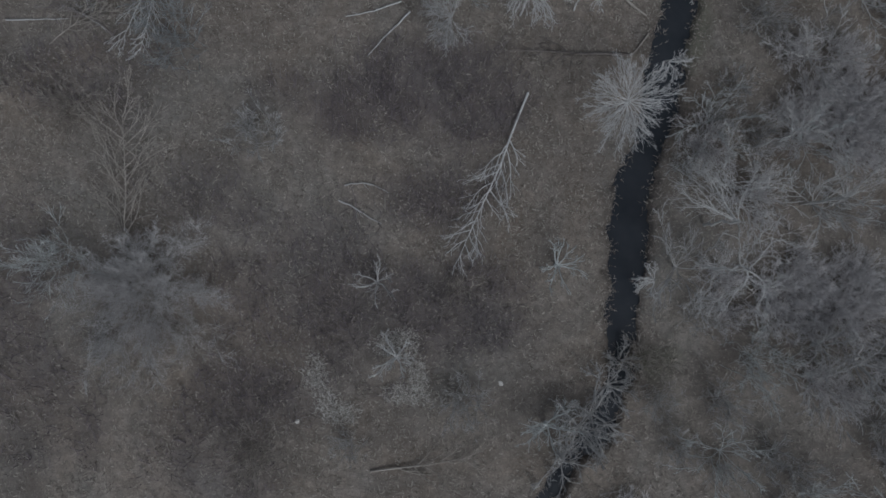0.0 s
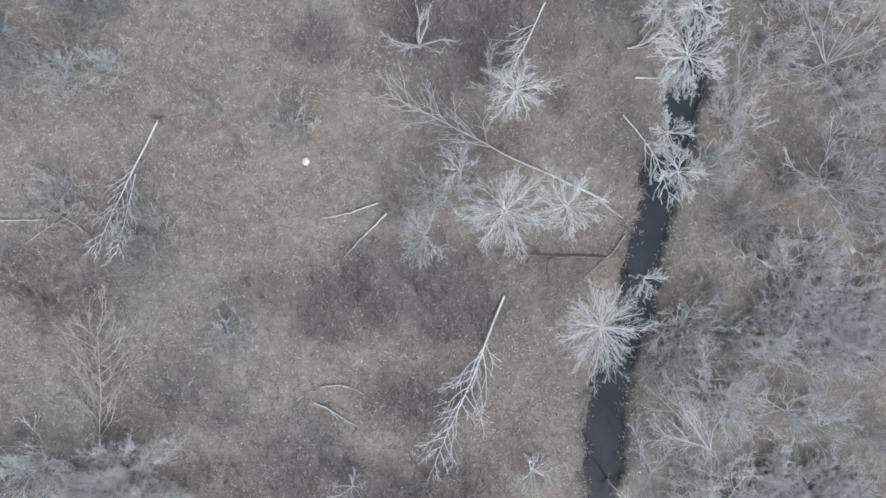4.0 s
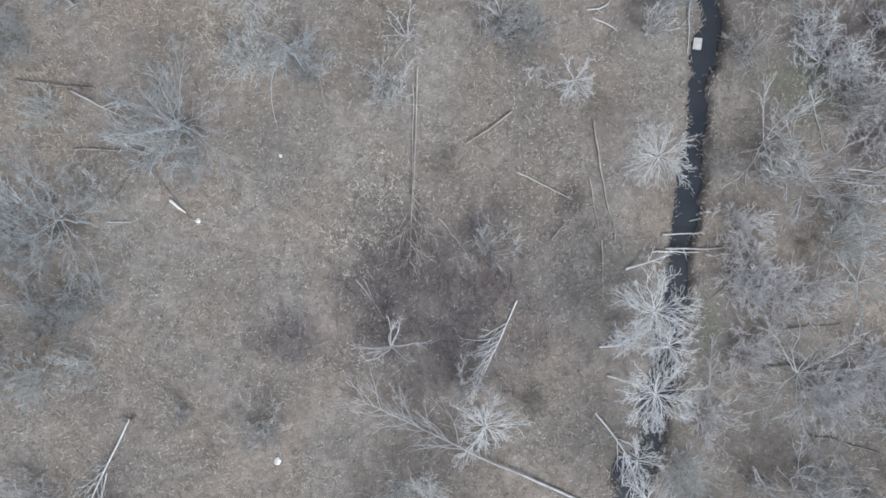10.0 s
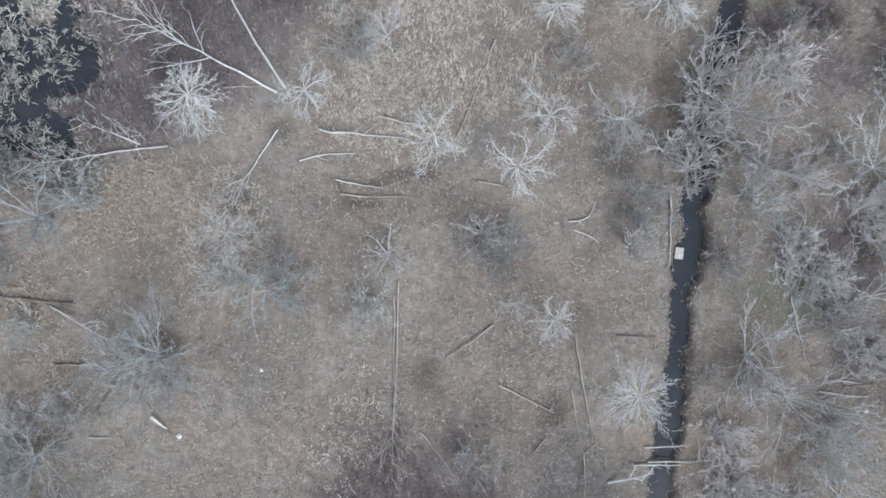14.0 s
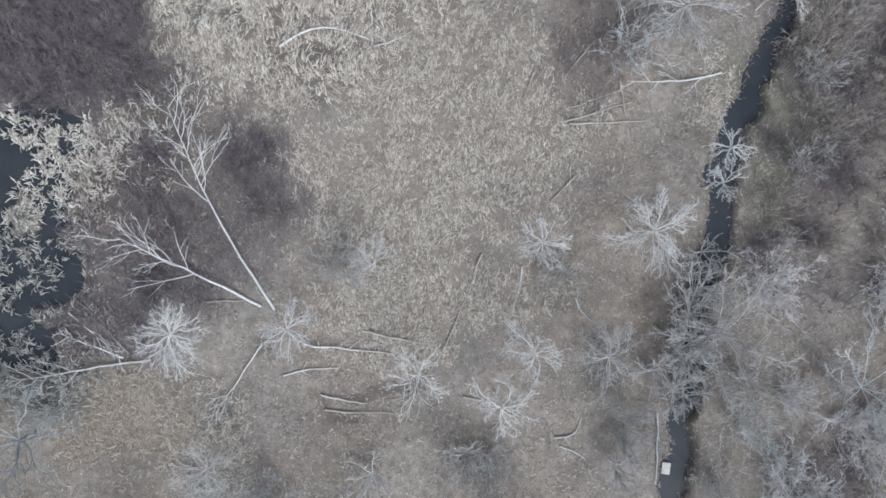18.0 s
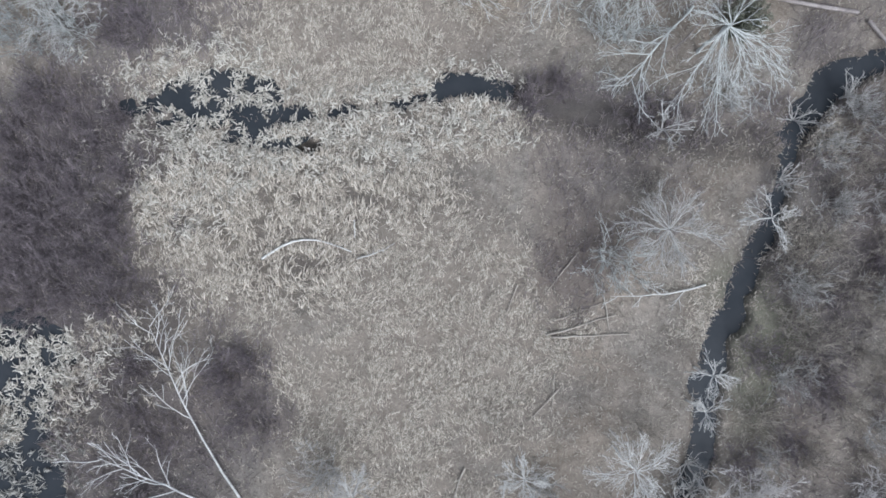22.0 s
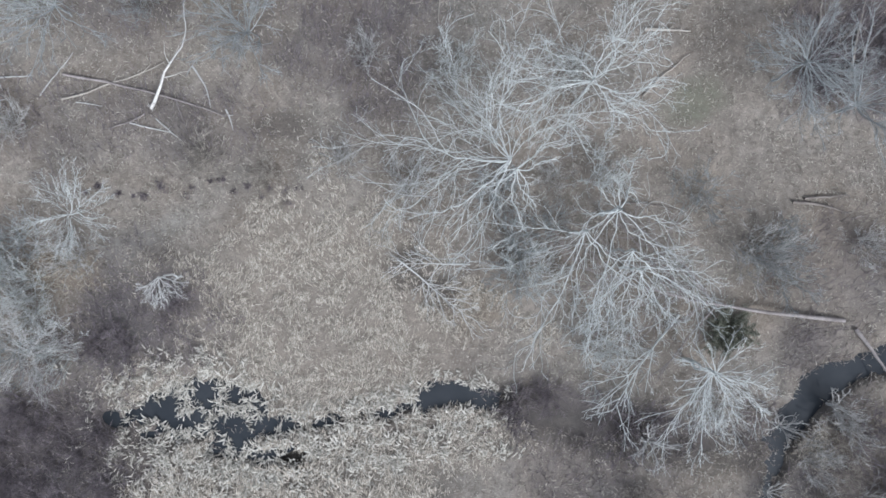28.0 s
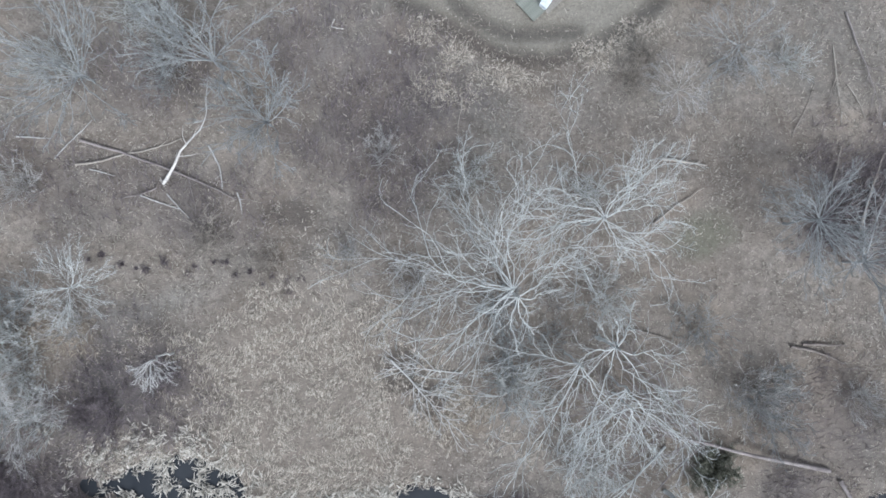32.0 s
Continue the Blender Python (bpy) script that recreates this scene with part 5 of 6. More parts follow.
stick(14.52, 41.11, 15.71, 40.93, 0.035, TAN, bow=0, knots=2, name='dead_branch', label='tan dead branch lying on the litter', seed=260)
stick(21.79, 35.15, 22.81, 31.74, 0.045, GREY, bow=0, knots=2, name='dead_branch', label='silver-grey dead branch lying on the litter', seed=261)
stick(23.4, 30.16, 26.07, 29.95, 0.05, GREY, bow=0, knots=2, name='dead_branch', label='silver-grey dead branch lying on the litter', seed=262)
stick(14.31, 26.42, 17.87, 26.56, 0.05, GREY, bow=0, knots=2, name='dead_branch', label='silver-grey dead branch lying on the litter', seed=263)
stick(14.17, 27.3, 16.39, 27.3, 0.05, GREY, bow=0, knots=2, name='dead_branch', label='silver-grey dead branch lying on the litter', seed=264)
stick(-19.75, 35.17, -15.61, 34.81, 0.09, BROWN, bow=0, knots=3, name='log', label='dark brown log lying on the ground', seed=265)
stick(-16.77, 31.62, -13.23, 31.61, 0.08, BROWN, bow=0, knots=3, name='log', label='dark brown log lying on the ground', seed=266)
stick(-13.23, 31.17, -14.4, 29.25, 0.08, BROWN, bow=0, knots=3, name='log', label='dark brown log lying on the ground', seed=267)
stick(-12.93, 30.87, -10.55, 28.07, 0.05, BROWN, bow=0, knots=2, name='dead_branch', label='dark brown dead branch lying on the litter', seed=268)
stick(12.7, 33.14, 14.78, 33.02, 0.05, BROWN, bow=0, knots=2, name='dead_branch', label='dark brown dead branch lying on the litter', seed=269)
stick(-2.0, 41.34, 0.38, 40.96, 0.05, GREY, bow=0, knots=2, name='dead_branch', label='silver-grey dead branch lying on the litter', seed=270)
stick(0.97, 35.16, 1.13, 28.94, 0.045, TAN, bow=0, knots=2, name='dead_branch', label='tan dead branch lying on the litter', seed=271)
stick(18.77, 26.56, 19.95, 25.67, 0.05, TAN, bow=0, knots=2, name='dead_branch', label='tan dead branch lying on the litter', seed=272)
stick(24.74, 30.4, 26.77, 30.64, 0.06, BROWN, bow=0, knots=2, name='dead_branch', label='dark brown dead branch lying on the litter', seed=273)
stick(-14.02, 85.93, -5.45, 83.69, 0.08, UMBER, bow=0.3, knots=3, name='log', label='grey-brown log lying on the ground', seed=274)
stick(-14.07, 84.49, -8.73, 86.41, 0.065, TAN, bow=-0.1, knots=2, name='dead_branch', label='tan dead branch lying on the litter', seed=275)
stick(-9.76, 83.78, -11.68, 83.0, 0.05, UMBER, bow=0.1, knots=2, name='dead_branch', label='grey-brown dead branch lying on the litter', seed=276)
stick(-7.24, 86.29, -6.28, 84.08, 0.055, GREY, bow=0.15, knots=2, name='dead_branch', label='silver-grey dead branch lying on the litter', seed=277)
stick(-5.51, 83.99, -5.09, 82.89, 0.05, GREY, bow=0.05, knots=2, name='dead_branch', label='silver-grey dead branch lying on the litter', seed=278)
stick(-10.56, 83.24, -8.35, 82.77, 0.045, GREY, bow=0, knots=2, name='dead_branch', label='silver-grey dead branch lying on the litter', seed=279)
stick(-9.16, 83.54, -7.88, 82.35, 0.04, GREY, bow=0, knots=2, name='dead_branch', label='silver-grey dead branch lying on the litter', seed=280)
stick(-13.32, 84.37, -11.99, 84.2, 0.035, GREY, bow=0, knots=2, name='dead_branch', label='silver-grey dead branch lying on the litter', seed=281)
stick(16.59, 88.25, 18.99, 88.05, 0.09, TAN, bow=0, knots=3, name='log', label='tan log lying on the ground', seed=282)
stick(16.49, 84.66, 18.98, 86.84, 0.06, TAN, bow=0.1, knots=2, name='dead_branch', label='tan dead branch lying on the litter', seed=283)
stick(25.65, 87.6, 26.03, 89.86, 0.06, TAN, bow=0, knots=2, name='dead_branch', label='tan dead branch lying on the litter', seed=284)
stick(27.44, 85.5, 28.38, 89.86, 0.08, TAN, bow=0.15, knots=3, name='log', label='tan log lying on the ground', seed=285)
stick(25.45, 93.17, 25.98, 91.12, 0.03, TAN, bow=0, knots=2, name='dead_branch', label='tan dead branch lying on the litter', seed=286)
stick(25.99, 93.17, 27.19, 91.51, 0.04, TAN, bow=0.1, knots=2, name='dead_branch', label='tan dead branch lying on the litter', seed=287)
stick(29.31, 93.78, 29.13, 89.86, 0.07, TAN, bow=0, knots=2, name='dead_branch', label='tan dead branch lying on the litter', seed=288)
stick(23.42, 90.15, 24.34, 93.17, 0.03, TAN, bow=0, knots=2, name='dead_branch', label='tan dead branch lying on the litter', seed=289)
stick(15.42, 79.07, 18.26, 78.62, 0.06, BROWN, bow=0.1, knots=2, name='dead_branch', label='dark brown dead branch lying on the litter', seed=290)
stick(24.39, 79.07, 27.38, 78.47, 0.09, BROWN, bow=0.1, knots=3, name='log', label='dark brown log lying on the ground', seed=291)
stick(24.99, 79.24, 27.39, 79.42, 0.08, BROWN, bow=0, knots=3, name='log', label='dark brown log lying on the ground', seed=292)
stick(-17.34, 85.63, -15.56, 85.78, 0.05, GREY, bow=0, knots=2, name='dead_branch', label='silver-grey dead branch lying on the litter', seed=293)
stick(-15.26, 84.73, -13.49, 86.97, 0.04, GREY, bow=0, knots=2, name='dead_branch', label='silver-grey dead branch lying on the litter', seed=294)
stick(5.73, 90.28, 5.73, 88.48, 0.04, TAN, bow=0, knots=2, name='dead_branch', label='tan dead branch lying on the litter', seed=295)
stick(8.92, 83.79, 8.99, 82.6, 0.04, TAN, bow=0, knots=2, name='dead_branch', label='tan dead branch lying on the litter', seed=298)

# ---- bleached snag, stones, boards and other marks ----
def snag(points, radii, label):
    """A bleached leaning stub with a splintered butt, side stubs and a thin weathered top."""
    rng = np.random.RandomState(7)
    (x, y) = points[0][:2]
    root = thing("dead_snag", x, y, gz(x, y), label, "dead tree")
    P = np.array([[px - x, py - y, pz] for px, py, pz in points])
    t = np.linspace(0, len(P) - 1, 17)
    P = np.stack([np.interp(t, np.arange(len(P)), P[:, k]) for k in range(3)], 1)
    P[1:-1] = (P[:-2] + 2 * P[1:-1] + P[2:]) / 4 + rng.normal(size=(15, 3)) * 0.02
    R = np.interp(t, np.arange(len(radii)), radii) * rng.uniform(0.9, 1.1, 17)
    part("trunk", tubes("trunk", [(P[None, :8], R[None, :8], 9)]), BONE, root)
    part("top", tubes("top", [(P[None, 7:], R[None, 7:] * 0.98, 7)]), GREY, root, "thin silver-grey weathered top")
    P1, R1 = grow(rng, *sprout(rng, P[None], R[None], 5, 0.12, 0.8, 0.75, 0.22, 0.4), 5, 0.15)
    for i in range(5):
        part("stub", tubes("stub", [(P1[i:i + 1], R1[i:i + 1], 5)]), BONE, root)
    a = rng.uniform(0, 6.28, 9)
    D = np.column_stack([np.cos(a), np.sin(a), rng.uniform(-0.1, 0.5, 9)])
    Ps, Rs = grow(rng, np.repeat(P[None, 0], 9, 0), D, rng.uniform(0.12, 0.35, 9), radii[0] * 0.4, 4, 0.1, 0.0, 0.1)
    part("splintered_butt", tubes("splintered_butt", [(Ps, Rs, 4)]), BONE, root)


def stone(x, y, size, material, label, seed, name="stone", category="stone"):
    rng = np.random.RandomState(seed)
    bm = bmesh.new()
    bmesh.ops.create_icosphere(bm, subdivisions=2, radius=size)
    off = rng.uniform(0, 50, 3)
    for v in bm.verts:
        v.co *= 1 + 0.85 * noise.noise(Vector(v.co / size * 1.5) + Vector(off))
        v.co.x *= 1.15
        v.co.z *= 0.55
    me = bpy.data.meshes.new(name)
    bm.to_mesh(me)
    bm.free()
    me.materials.append(material)
    ob = new(name, me)
    ob.location = (x, y, gz(x, y) + size * 0.25)
    ob.rotation_euler = (0, 0, rng.uniform(0, 6))
    return tagged(ob, label, category)


def slab(w, d, h, bevel=0.01):
    bm = bmesh.new()
    bmesh.ops.create_cube(bm, size=1.0)
    for v in bm.verts:
        v.co = Vector((v.co.x * w, v.co.y * d, v.co.z * h))
    bmesh.ops.bevel(bm, geom=list(bm.edges), offset=bevel, segments=2, affect="EDGES", profile=0.7)
    me = bpy.data.meshes.new("slab")
    bm.to_mesh(me)
    bm.free()
    return me


snag([(-9.38, 84.04, 0.25), (-8.87, 84.75, 0.55), (-8.36, 85.86, 0.9), (-7.01, 87.15, 1.5), (-6.89, 88.16, 2.0), (-6.81, 89.36, 2.5)], (0.1, 0.085, 0.05, 0.032, 0.017, 0.011), "bleached white dead snag with a jagged butt")
stone(-5.96, 15.37, 0.17, BONE, "chalk-white stone on brown litter", 400)
stone(-10.23, 27.91, 0.14, BONE, "white stone on brown litter", 401)
stone(-5.92, 31.33, 0.08, BONE, "small white stone lying on litter", 402)
stone(22.67, 10.82, 0.14, BONE, "white stone among dead grass", 403)
stone(2.99, -6.69, 0.1, BONE, "small pale stone lying on litter", 404)
stone(25.93, 29.13, 0.1, BONE, "white stone lying on brown litter", 405)
stone(28.25, 91.34, 0.09, BONE, "small white stone lying on litter", 406)
stone(-7.59, -8.68, 0.1, BONE, "small pale stone lying on litter", 407)
stone(23.11, 64.45, 0.06, BONE, "small white stone in the creek", 408)
stone(13.2, 13.18, 0.07, BONE, "small white stone at the creek", 409)
stone(1.68, 92.33, 0.07, BONE, "small white stone lying on litter", 410)
stick(-11.63, 28.94, -10.82, 28.32, 0.1, BONE, 0.0, 1, 440, 0.03, "log", "short bleached white log beside a stone")
board = slab(0.44, 0.62, 0.05, 0.012)
board.materials.append(PLANK)
ob = new("board", board)
ob.location, ob.rotation_euler = (16.16, 37.48, -0.30 + 0.06), (radians(3), radians(-4), radians(-7))
tagged(ob, "weathered white board lying at the edge of the creek", "board")
rng = np.random.RandomState(9)
juniper = thing("evergreen_shrub", 20.95, 72.3, gz(20.95, 72.3), "low dark green evergreen shrub beside the fallen tree", "shrub")
a, q = rng.uniform(0, 6.28, 60), np.sqrt(rng.uniform(0, 1, 60))
P, R = grow(rng, np.zeros((60, 3)), np.stack([q * np.cos(a), q * np.sin(a), 0.75 - 0.4 * q], 1), rng.uniform(0.8, 1.9, 60), 0.012, 6, 0.12)
part("stool", tubes("stool", [(P, R, 4)]), BROWN, juniper)
Q, T = grow(rng, *sprout(rng, P, R, 60, 0.1, 1.0, 0.8, 0.24, 0.8), 4, 0.2)
part("foliage", tubes("foliage", [(Q, np.maximum(T, 0.013), 3)]), GREEN, juniper, "fine dark green sprays")
MAT = bark("grey_green_boards", (0.2, 0.215, 0.19), (0.3, 0.315, 0.28), 3.0, 20.0)
BOARDS = bark("grey_brown_boards", (0.24, 0.225, 0.2), (0.36, 0.34, 0.31), 3.0, 20.0)
PAINT = bark("pale_blue_paint", (0.6, 0.67, 0.74), (0.8, 0.84, 0.88))
deck = thing("platform", 9.09, 94.68, gz(9.09, 94.68), "low grey-green board platform on bare trodden ground", "platform")
deck.rotation_euler = (0, 0, radians(49.3))
for i in range(9):
    part("board", slab(0.118, 2.6, 0.04, 0.006), MAT, deck).location = (0.06 + i * 0.122, 1.3, 0.33 + 0.004 * (i % 3))
for at in ((0.55, 0.15, 0.14), (0.55, 1.3, 0.14), (0.55, 2.4, 0.14)):
    part("bearer", slab(1.0, 0.12, 0.32, 0.01), BOARDS, deck).location = at
step = thing("platform", 9.8, 95.19, gz(9.8, 95.19), "low grey-brown plank step beside the platform", "platform")
step.rotation_euler = (0, 0, radians(49.3))
for i in range(5):
    part("board", slab(1.6, 0.115, 0.04, 0.006), BOARDS, step).location = (0.8, 0.06 + i * 0.12, 0.2 + 0.003 * (i % 2))
for at in ((0.2, 0.3, 0.08), (1.4, 0.3, 0.08)):
    part("bearer", slab(0.12, 0.56, 0.2, 0.01), BOARDS, step).location = at
crate = thing("storage_box", 9.58, 95.65, gz(9.09, 94.68) + 0.352, "pale blue-white box standing on the platform", "box")
crate.rotation_euler = (0, 0, radians(59.3))
part("body", slab(0.55, 0.42, 0.3, 0.03), PAINT, crate).location = (0, 0, 0.15)
part("lid", slab(0.58, 0.45, 0.05, 0.015), PAINT, crate).location = (0, 0, 0.327)
stick(-1.45, 93.75, -1.58, 93.31, 0.04, BONE, 0.0, 0, 441, 0.04, "dead_branch", "short white pole lying in brush")
stick(-1.58, 93.31, -0.88, 93.24, 0.04, BONE, 0.0, 0, 441, 0.04, "dead_branch", "short white pole lying in brush")


# ---- litter, grass, reeds and thickets ----
def scatter(n, seed, keep, box=(-25, 31, -15, 101)):
    """n places in the box, of which those stay where keep(x, y) beats chance."""
    rng = np.random.RandomState(seed)
    x, y = rng.uniform(box[0], box[1], n), rng.uniform(box[2], box[3], n)
    ok = rng.uniform(0, 1, n) < keep(x, y)
    return x[ok], y[ok], rng


def dry(x, y):
    return (ground_height(x, y) > WATER_LEVEL + 0.03).astype(float)


def spray(x, y, rng, k, radius):
    """k blades about each place."""
    a = rng.uniform(0, 2 * np.pi, len(x) * k)
    r = radius * np.sqrt(rng.uniform(0, 1, len(x) * k))
    return np.repeat(x, k) + r * np.cos(a), np.repeat(y, k) + r * np.sin(a), a


def reedy(x, y):
    return patches(x, y, REEDS, 0.5, 0.7, 51) * dry(x, y) * (1 - np.minimum(1, 1.3 * patches(x, y, THICKETS, 0.9, 0.8, 61))) * (1 - 0.8 * patches(x, y, BARE, 0.5, 0.6, 41))


# short dead grass and litter everywhere
x, y, rng = scatter(170000, 201, lambda x, y: dry(x, y) * np.clip(1.9 * lattice(14, x, y, 1.1) * (0.4 + 0.9 * lattice(24, x, y, 3.7)), 0.05, 1) * (1 - 0.8 * patches(x, y, TRACK, 0.3, 0.3, 91))
                    * (1 - 0.7 * patches(x, y, THICKETS, 0.9, 0.8, 61)) * (1 - 0.6 * patches(x, y, REEDS, 0.5, 0.7, 51)) * (bank(x, y) > 0.1))
bx, by, ba = spray(x, y, rng, 2, 0.14)
m = len(bx)
blade_field("grass_litter", bx, by, ba + rng.normal(size=m) * 0.6, rng.uniform(0.05, 0.85, m), rng.uniform(0.1, 0.3, m), rng.uniform(0.018, 0.045, m),
            rng.uniform(-1.1, 0.1, m), STRAW, "flattened tan-grey dead grass over the woodland floor", "dead grass")
# fallen leaves
x, y, rng = scatter(330000, 202, lambda x, y: dry(x, y) * (0.12 + 1.3 * lattice(15, x, y, 2.3) ** 2 * lattice(17, x, y, 0.6)) * (1 - 0.85 * patches(x, y, THICKETS, 0.9, 0.8, 61)) * (1 - 0.6 * patches(x, y, TRACK, 0.3, 0.3, 91)))
m = len(x)
blade_field("leaf_litter", x, y, rng.uniform(0, 6.28, m), rng.uniform(-0.1, 0.4, m), rng.uniform(0.05, 0.13, m), rng.uniform(0.025, 0.06, m),
            rng.uniform(-0.9, 0.9, m), LEAF, "brown and bleached fallen leaves on the ground", "leaves", 0.02)
# reed beds: tufts that lie one way, coarse leaves where it is wet
x, y, rng = scatter(300000, 203, lambda x, y: reedy(x, y) * (1 - 0.45 * patches(x, y, COARSE, 0.8, 0.6, 43)) * np.clip(3.0 * (lattice(25, x, y, 0.62) - 0.16) * (0.5 + 0.9 * lattice(39, x, y, 3.1)), 0.06, 1))
k = 7
bx, by, ba = spray(x, y, rng, k, 0.15)
m = len(bx)
tuft = np.repeat(rng.uniform(0, 1, len(x)), k)
comb = np.pi / 2 + 1.4 * (lattice(26, bx, by, 1.4) - 0.5) + 1.1 * (tuft - 0.5) + np.pi * (tuft > 0.85)
big = patches(bx, by, COARSE, 0.8, 0.6, 43)
blade_field("reed_bed", bx, by, np.where(rng.uniform(0, 1, m) < 0.2, ba, comb) + rng.normal(size=m) * 0.35, rng.uniform(0.1, 1.0, m), rng.uniform(0.14, 0.38, m) * (1 + 0.7 * big),
            rng.uniform(0.014, 0.034, m) * (1 + 0.8 * big), rng.uniform(-2.3, -0.2, m), REED, "matted tan dead reeds of the wet meadow", "reeds")
# bleached reed clumps at the pond edges, and pale tussocks on dry ground
def shore(x, y):
    near = patches(x, y, [(a, b, c * 1.35 + 0.9, d * 1.5 + 1.1) for a, b, c, d in PONDS if b < 78], 0.5, 0.7, 35)
    rill = np.clip(1.3 - np.abs(along(x, y, RILL)) / 0.7, 0, 1)
    wet = ground_height(x, y) < WATER_LEVEL
    clump = lattice(27, x, y, 1.3) + 0.7 * lattice(29, x, y, 0.45) + np.where((y > 50.5) & (y < 60), np.clip((x + 17.3) * 0.25, -0.5, 0.4), 0.0)
    clump = np.where(y > 60, lattice(27, x, y, 0.8) + 0.8 * lattice(29, x, y, 0.4) - 0.15, clump)
    return np.maximum(np.maximum(near, rill), 0.5 * patches(x, y, CATTAILS, 0.6, 0.7, 36)) * np.where(wet, np.where(near > 0.3, np.where(y < 50.5, 0.45, 0.75), 0.08) * (clump > np.where(y < 50.5, 0.62, np.where(y < 60, 0.6, 0.72))), 0.8) * (1 - patches(x, y, THICKETS, 0.5, 0.6, 61))


x, y, rng = scatter(95000, 204, shore)
k = 9
bx, by, ba = spray(x, y, rng, k, 0.2)
m = len(bx)
tuft = np.repeat(rng.uniform(0, 1, len(x)), k)
comb = np.pi / 2 + 3.0 * (tuft - 0.5) + np.pi * (lattice(32, bx, by, 0.7) > 0.6)
turn = np.where(rng.uniform(0, 1, m) < 0.3, ba, comb) + rng.normal(size=m) * 0.4
lean, long, wide, curl = rng.uniform(0.1, 1.1, m), rng.uniform(0.22, 0.56, m), rng.uniform(0.035, 0.075, m), rng.uniform(-2.6, -0.5, m)
for low, wood, label in ((by < 50.5 + 1.5 * (tuft - 0.5), SODDEN, "sodden grey cattail leaves adrift on the pond"), (by >= 50.5 + 1.5 * (tuft - 0.5), REED_PALE, "bleached curled cattail leaves at the water")):
    blade_field("reed_drift", bx[low], by[low], turn[low], lean[low], long[low], wide[low], curl[low], wood, label, "reeds", 0.04)
x, y, rng = scatter(240000, 208, lambda x, y: dry(x, y) * patches(x, y, TUSSOCKS, 0.7, 0.4, 37) * (lattice(30, x, y, 0.6) > 0.3))
bx, by, ba = spray(x, y, rng, 7, 0.13)
m = len(bx)
blade_field("pale_tussocks", bx, by, ba + rng.normal(size=m) * 0.6, rng.uniform(0.1, 1.0, m), rng.uniform(0.15, 0.36, m), rng.uniform(0.018, 0.036, m),
            rng.uniform(-2.0, -0.2, m), REED, "pale tussocks of tan dead grass", "dead grass")
# two bleached crescents of grass on dark litter
CRESCENTS = [(-6.6, -6.4, 0.55, 0.9), (-6.1, -7.5, 0.6, 0.7), (-5.3, -8.2, 0.8, 0.45), (-2.3, -4.6, 1.1, 0.7), (-1.3, -6.1, 0.5, 0.8), (-2.0, -7.2, 0.9, 0.5)]
x, y, rng = scatter(24000, 218, lambda x, y: patches(x, y, CRESCENTS, 0.9, 0.7, 44), (-9, 1, -11, -2))
m = len(x)
blade_field("bleached_grass", x, y, rng.uniform(0, 6.28, m), rng.uniform(0.1, 0.9, m), rng.uniform(0.15, 0.34, m), rng.uniform(0.016, 0.032, m),
            rng.uniform(-1.8, -0.2, m), BLEACHED, "bleached white grass in crescent drifts", "dead grass", 0.05)
# brown grass hanging over the creek's edges
x, y, rng = scatter(130000, 209, lambda x, y: (np.abs(bank(x, y) - 0.02) < 0.26) * (0.3 + 0.7 * (lattice(38, x, y, 1.2) > 0.4)))
x, y, ba = spray(x, y, rng, 2, 0.16)
m = len(x)
blade_field("bank_grass", x, y, ba + rng.normal(size=m), rng.uniform(0.3, 1.1, m), rng.uniform(0.12, 0.32, m), rng.uniform(0.018, 0.032, m),
            rng.uniform(-1.8, -0.2, m), LEAF, "brown dead grass hanging over the creek banks", "dead grass", 0.03)
# russet grass
x, y, rng = scatter(150000, 205, lambda x, y: dry(x, y) * patches(x, y, RUSSETS, 0.8, 0.9, 71) * 0.8)
bx, by, ba = spray(x, y, rng, 3, 0.14)
m = len(bx)
blade_field("russet_grass", bx, by, ba + rng.normal(size=m) * 0.5, rng.uniform(0.2, 1.1, m), rng.uniform(0.22, 0.55, m), rng.uniform(0.02, 0.042, m),
            rng.uniform(-1.5, -0.2, m), RUSSET, "russet tussocks of dead grass", "dead grass")


def twig_field(name, x, y, rng, length, r, lean, material, label, category, sway=(0.0, 0.0)):
    """Thin upright rods, one at each place."""
    n = len(x)
    a = rng.uniform(0, 2 * np.pi, n)
    tilt = np.abs(rng.normal(size=n)) * lean
    D = np.stack([np.cos(a) * np.sin(tilt) + sway[0], np.sin(a) * np.sin(tilt) + sway[1], np.cos(tilt)], 1)
    P, R = grow(rng, np.column_stack([x, y, ground_height(x, y) - 0.02]), D, length, r, 3, 0.16)
    P[..., 2] = np.maximum(P[..., 2], (ground_height(x, y) + 0.0)[:, None] - 0.02)
    me = tubes(name, [(P, R, 3)])
    me.materials.append(material)
    return tagged(new(name, me), label, category, kind="stuff")


# where the brush is deepest
DEEP = [(-15.5, 60.2, 5.2, 3.9), (-17.0, 64.6, 3.4, 3.6), (-14.0, 66.6, 3.0, 1.6), (-13.6, 46.2, 3.4, 2.6), (-10.6, 72.2, 2.4, 2.4)]


def thick(x, y):
    return dry(x, y) * patches(x, y, THICKETS, 0.9, 0.8, 61) * np.clip(1.7 * lattice(28, x, y, 1.0), 0.2, 1)


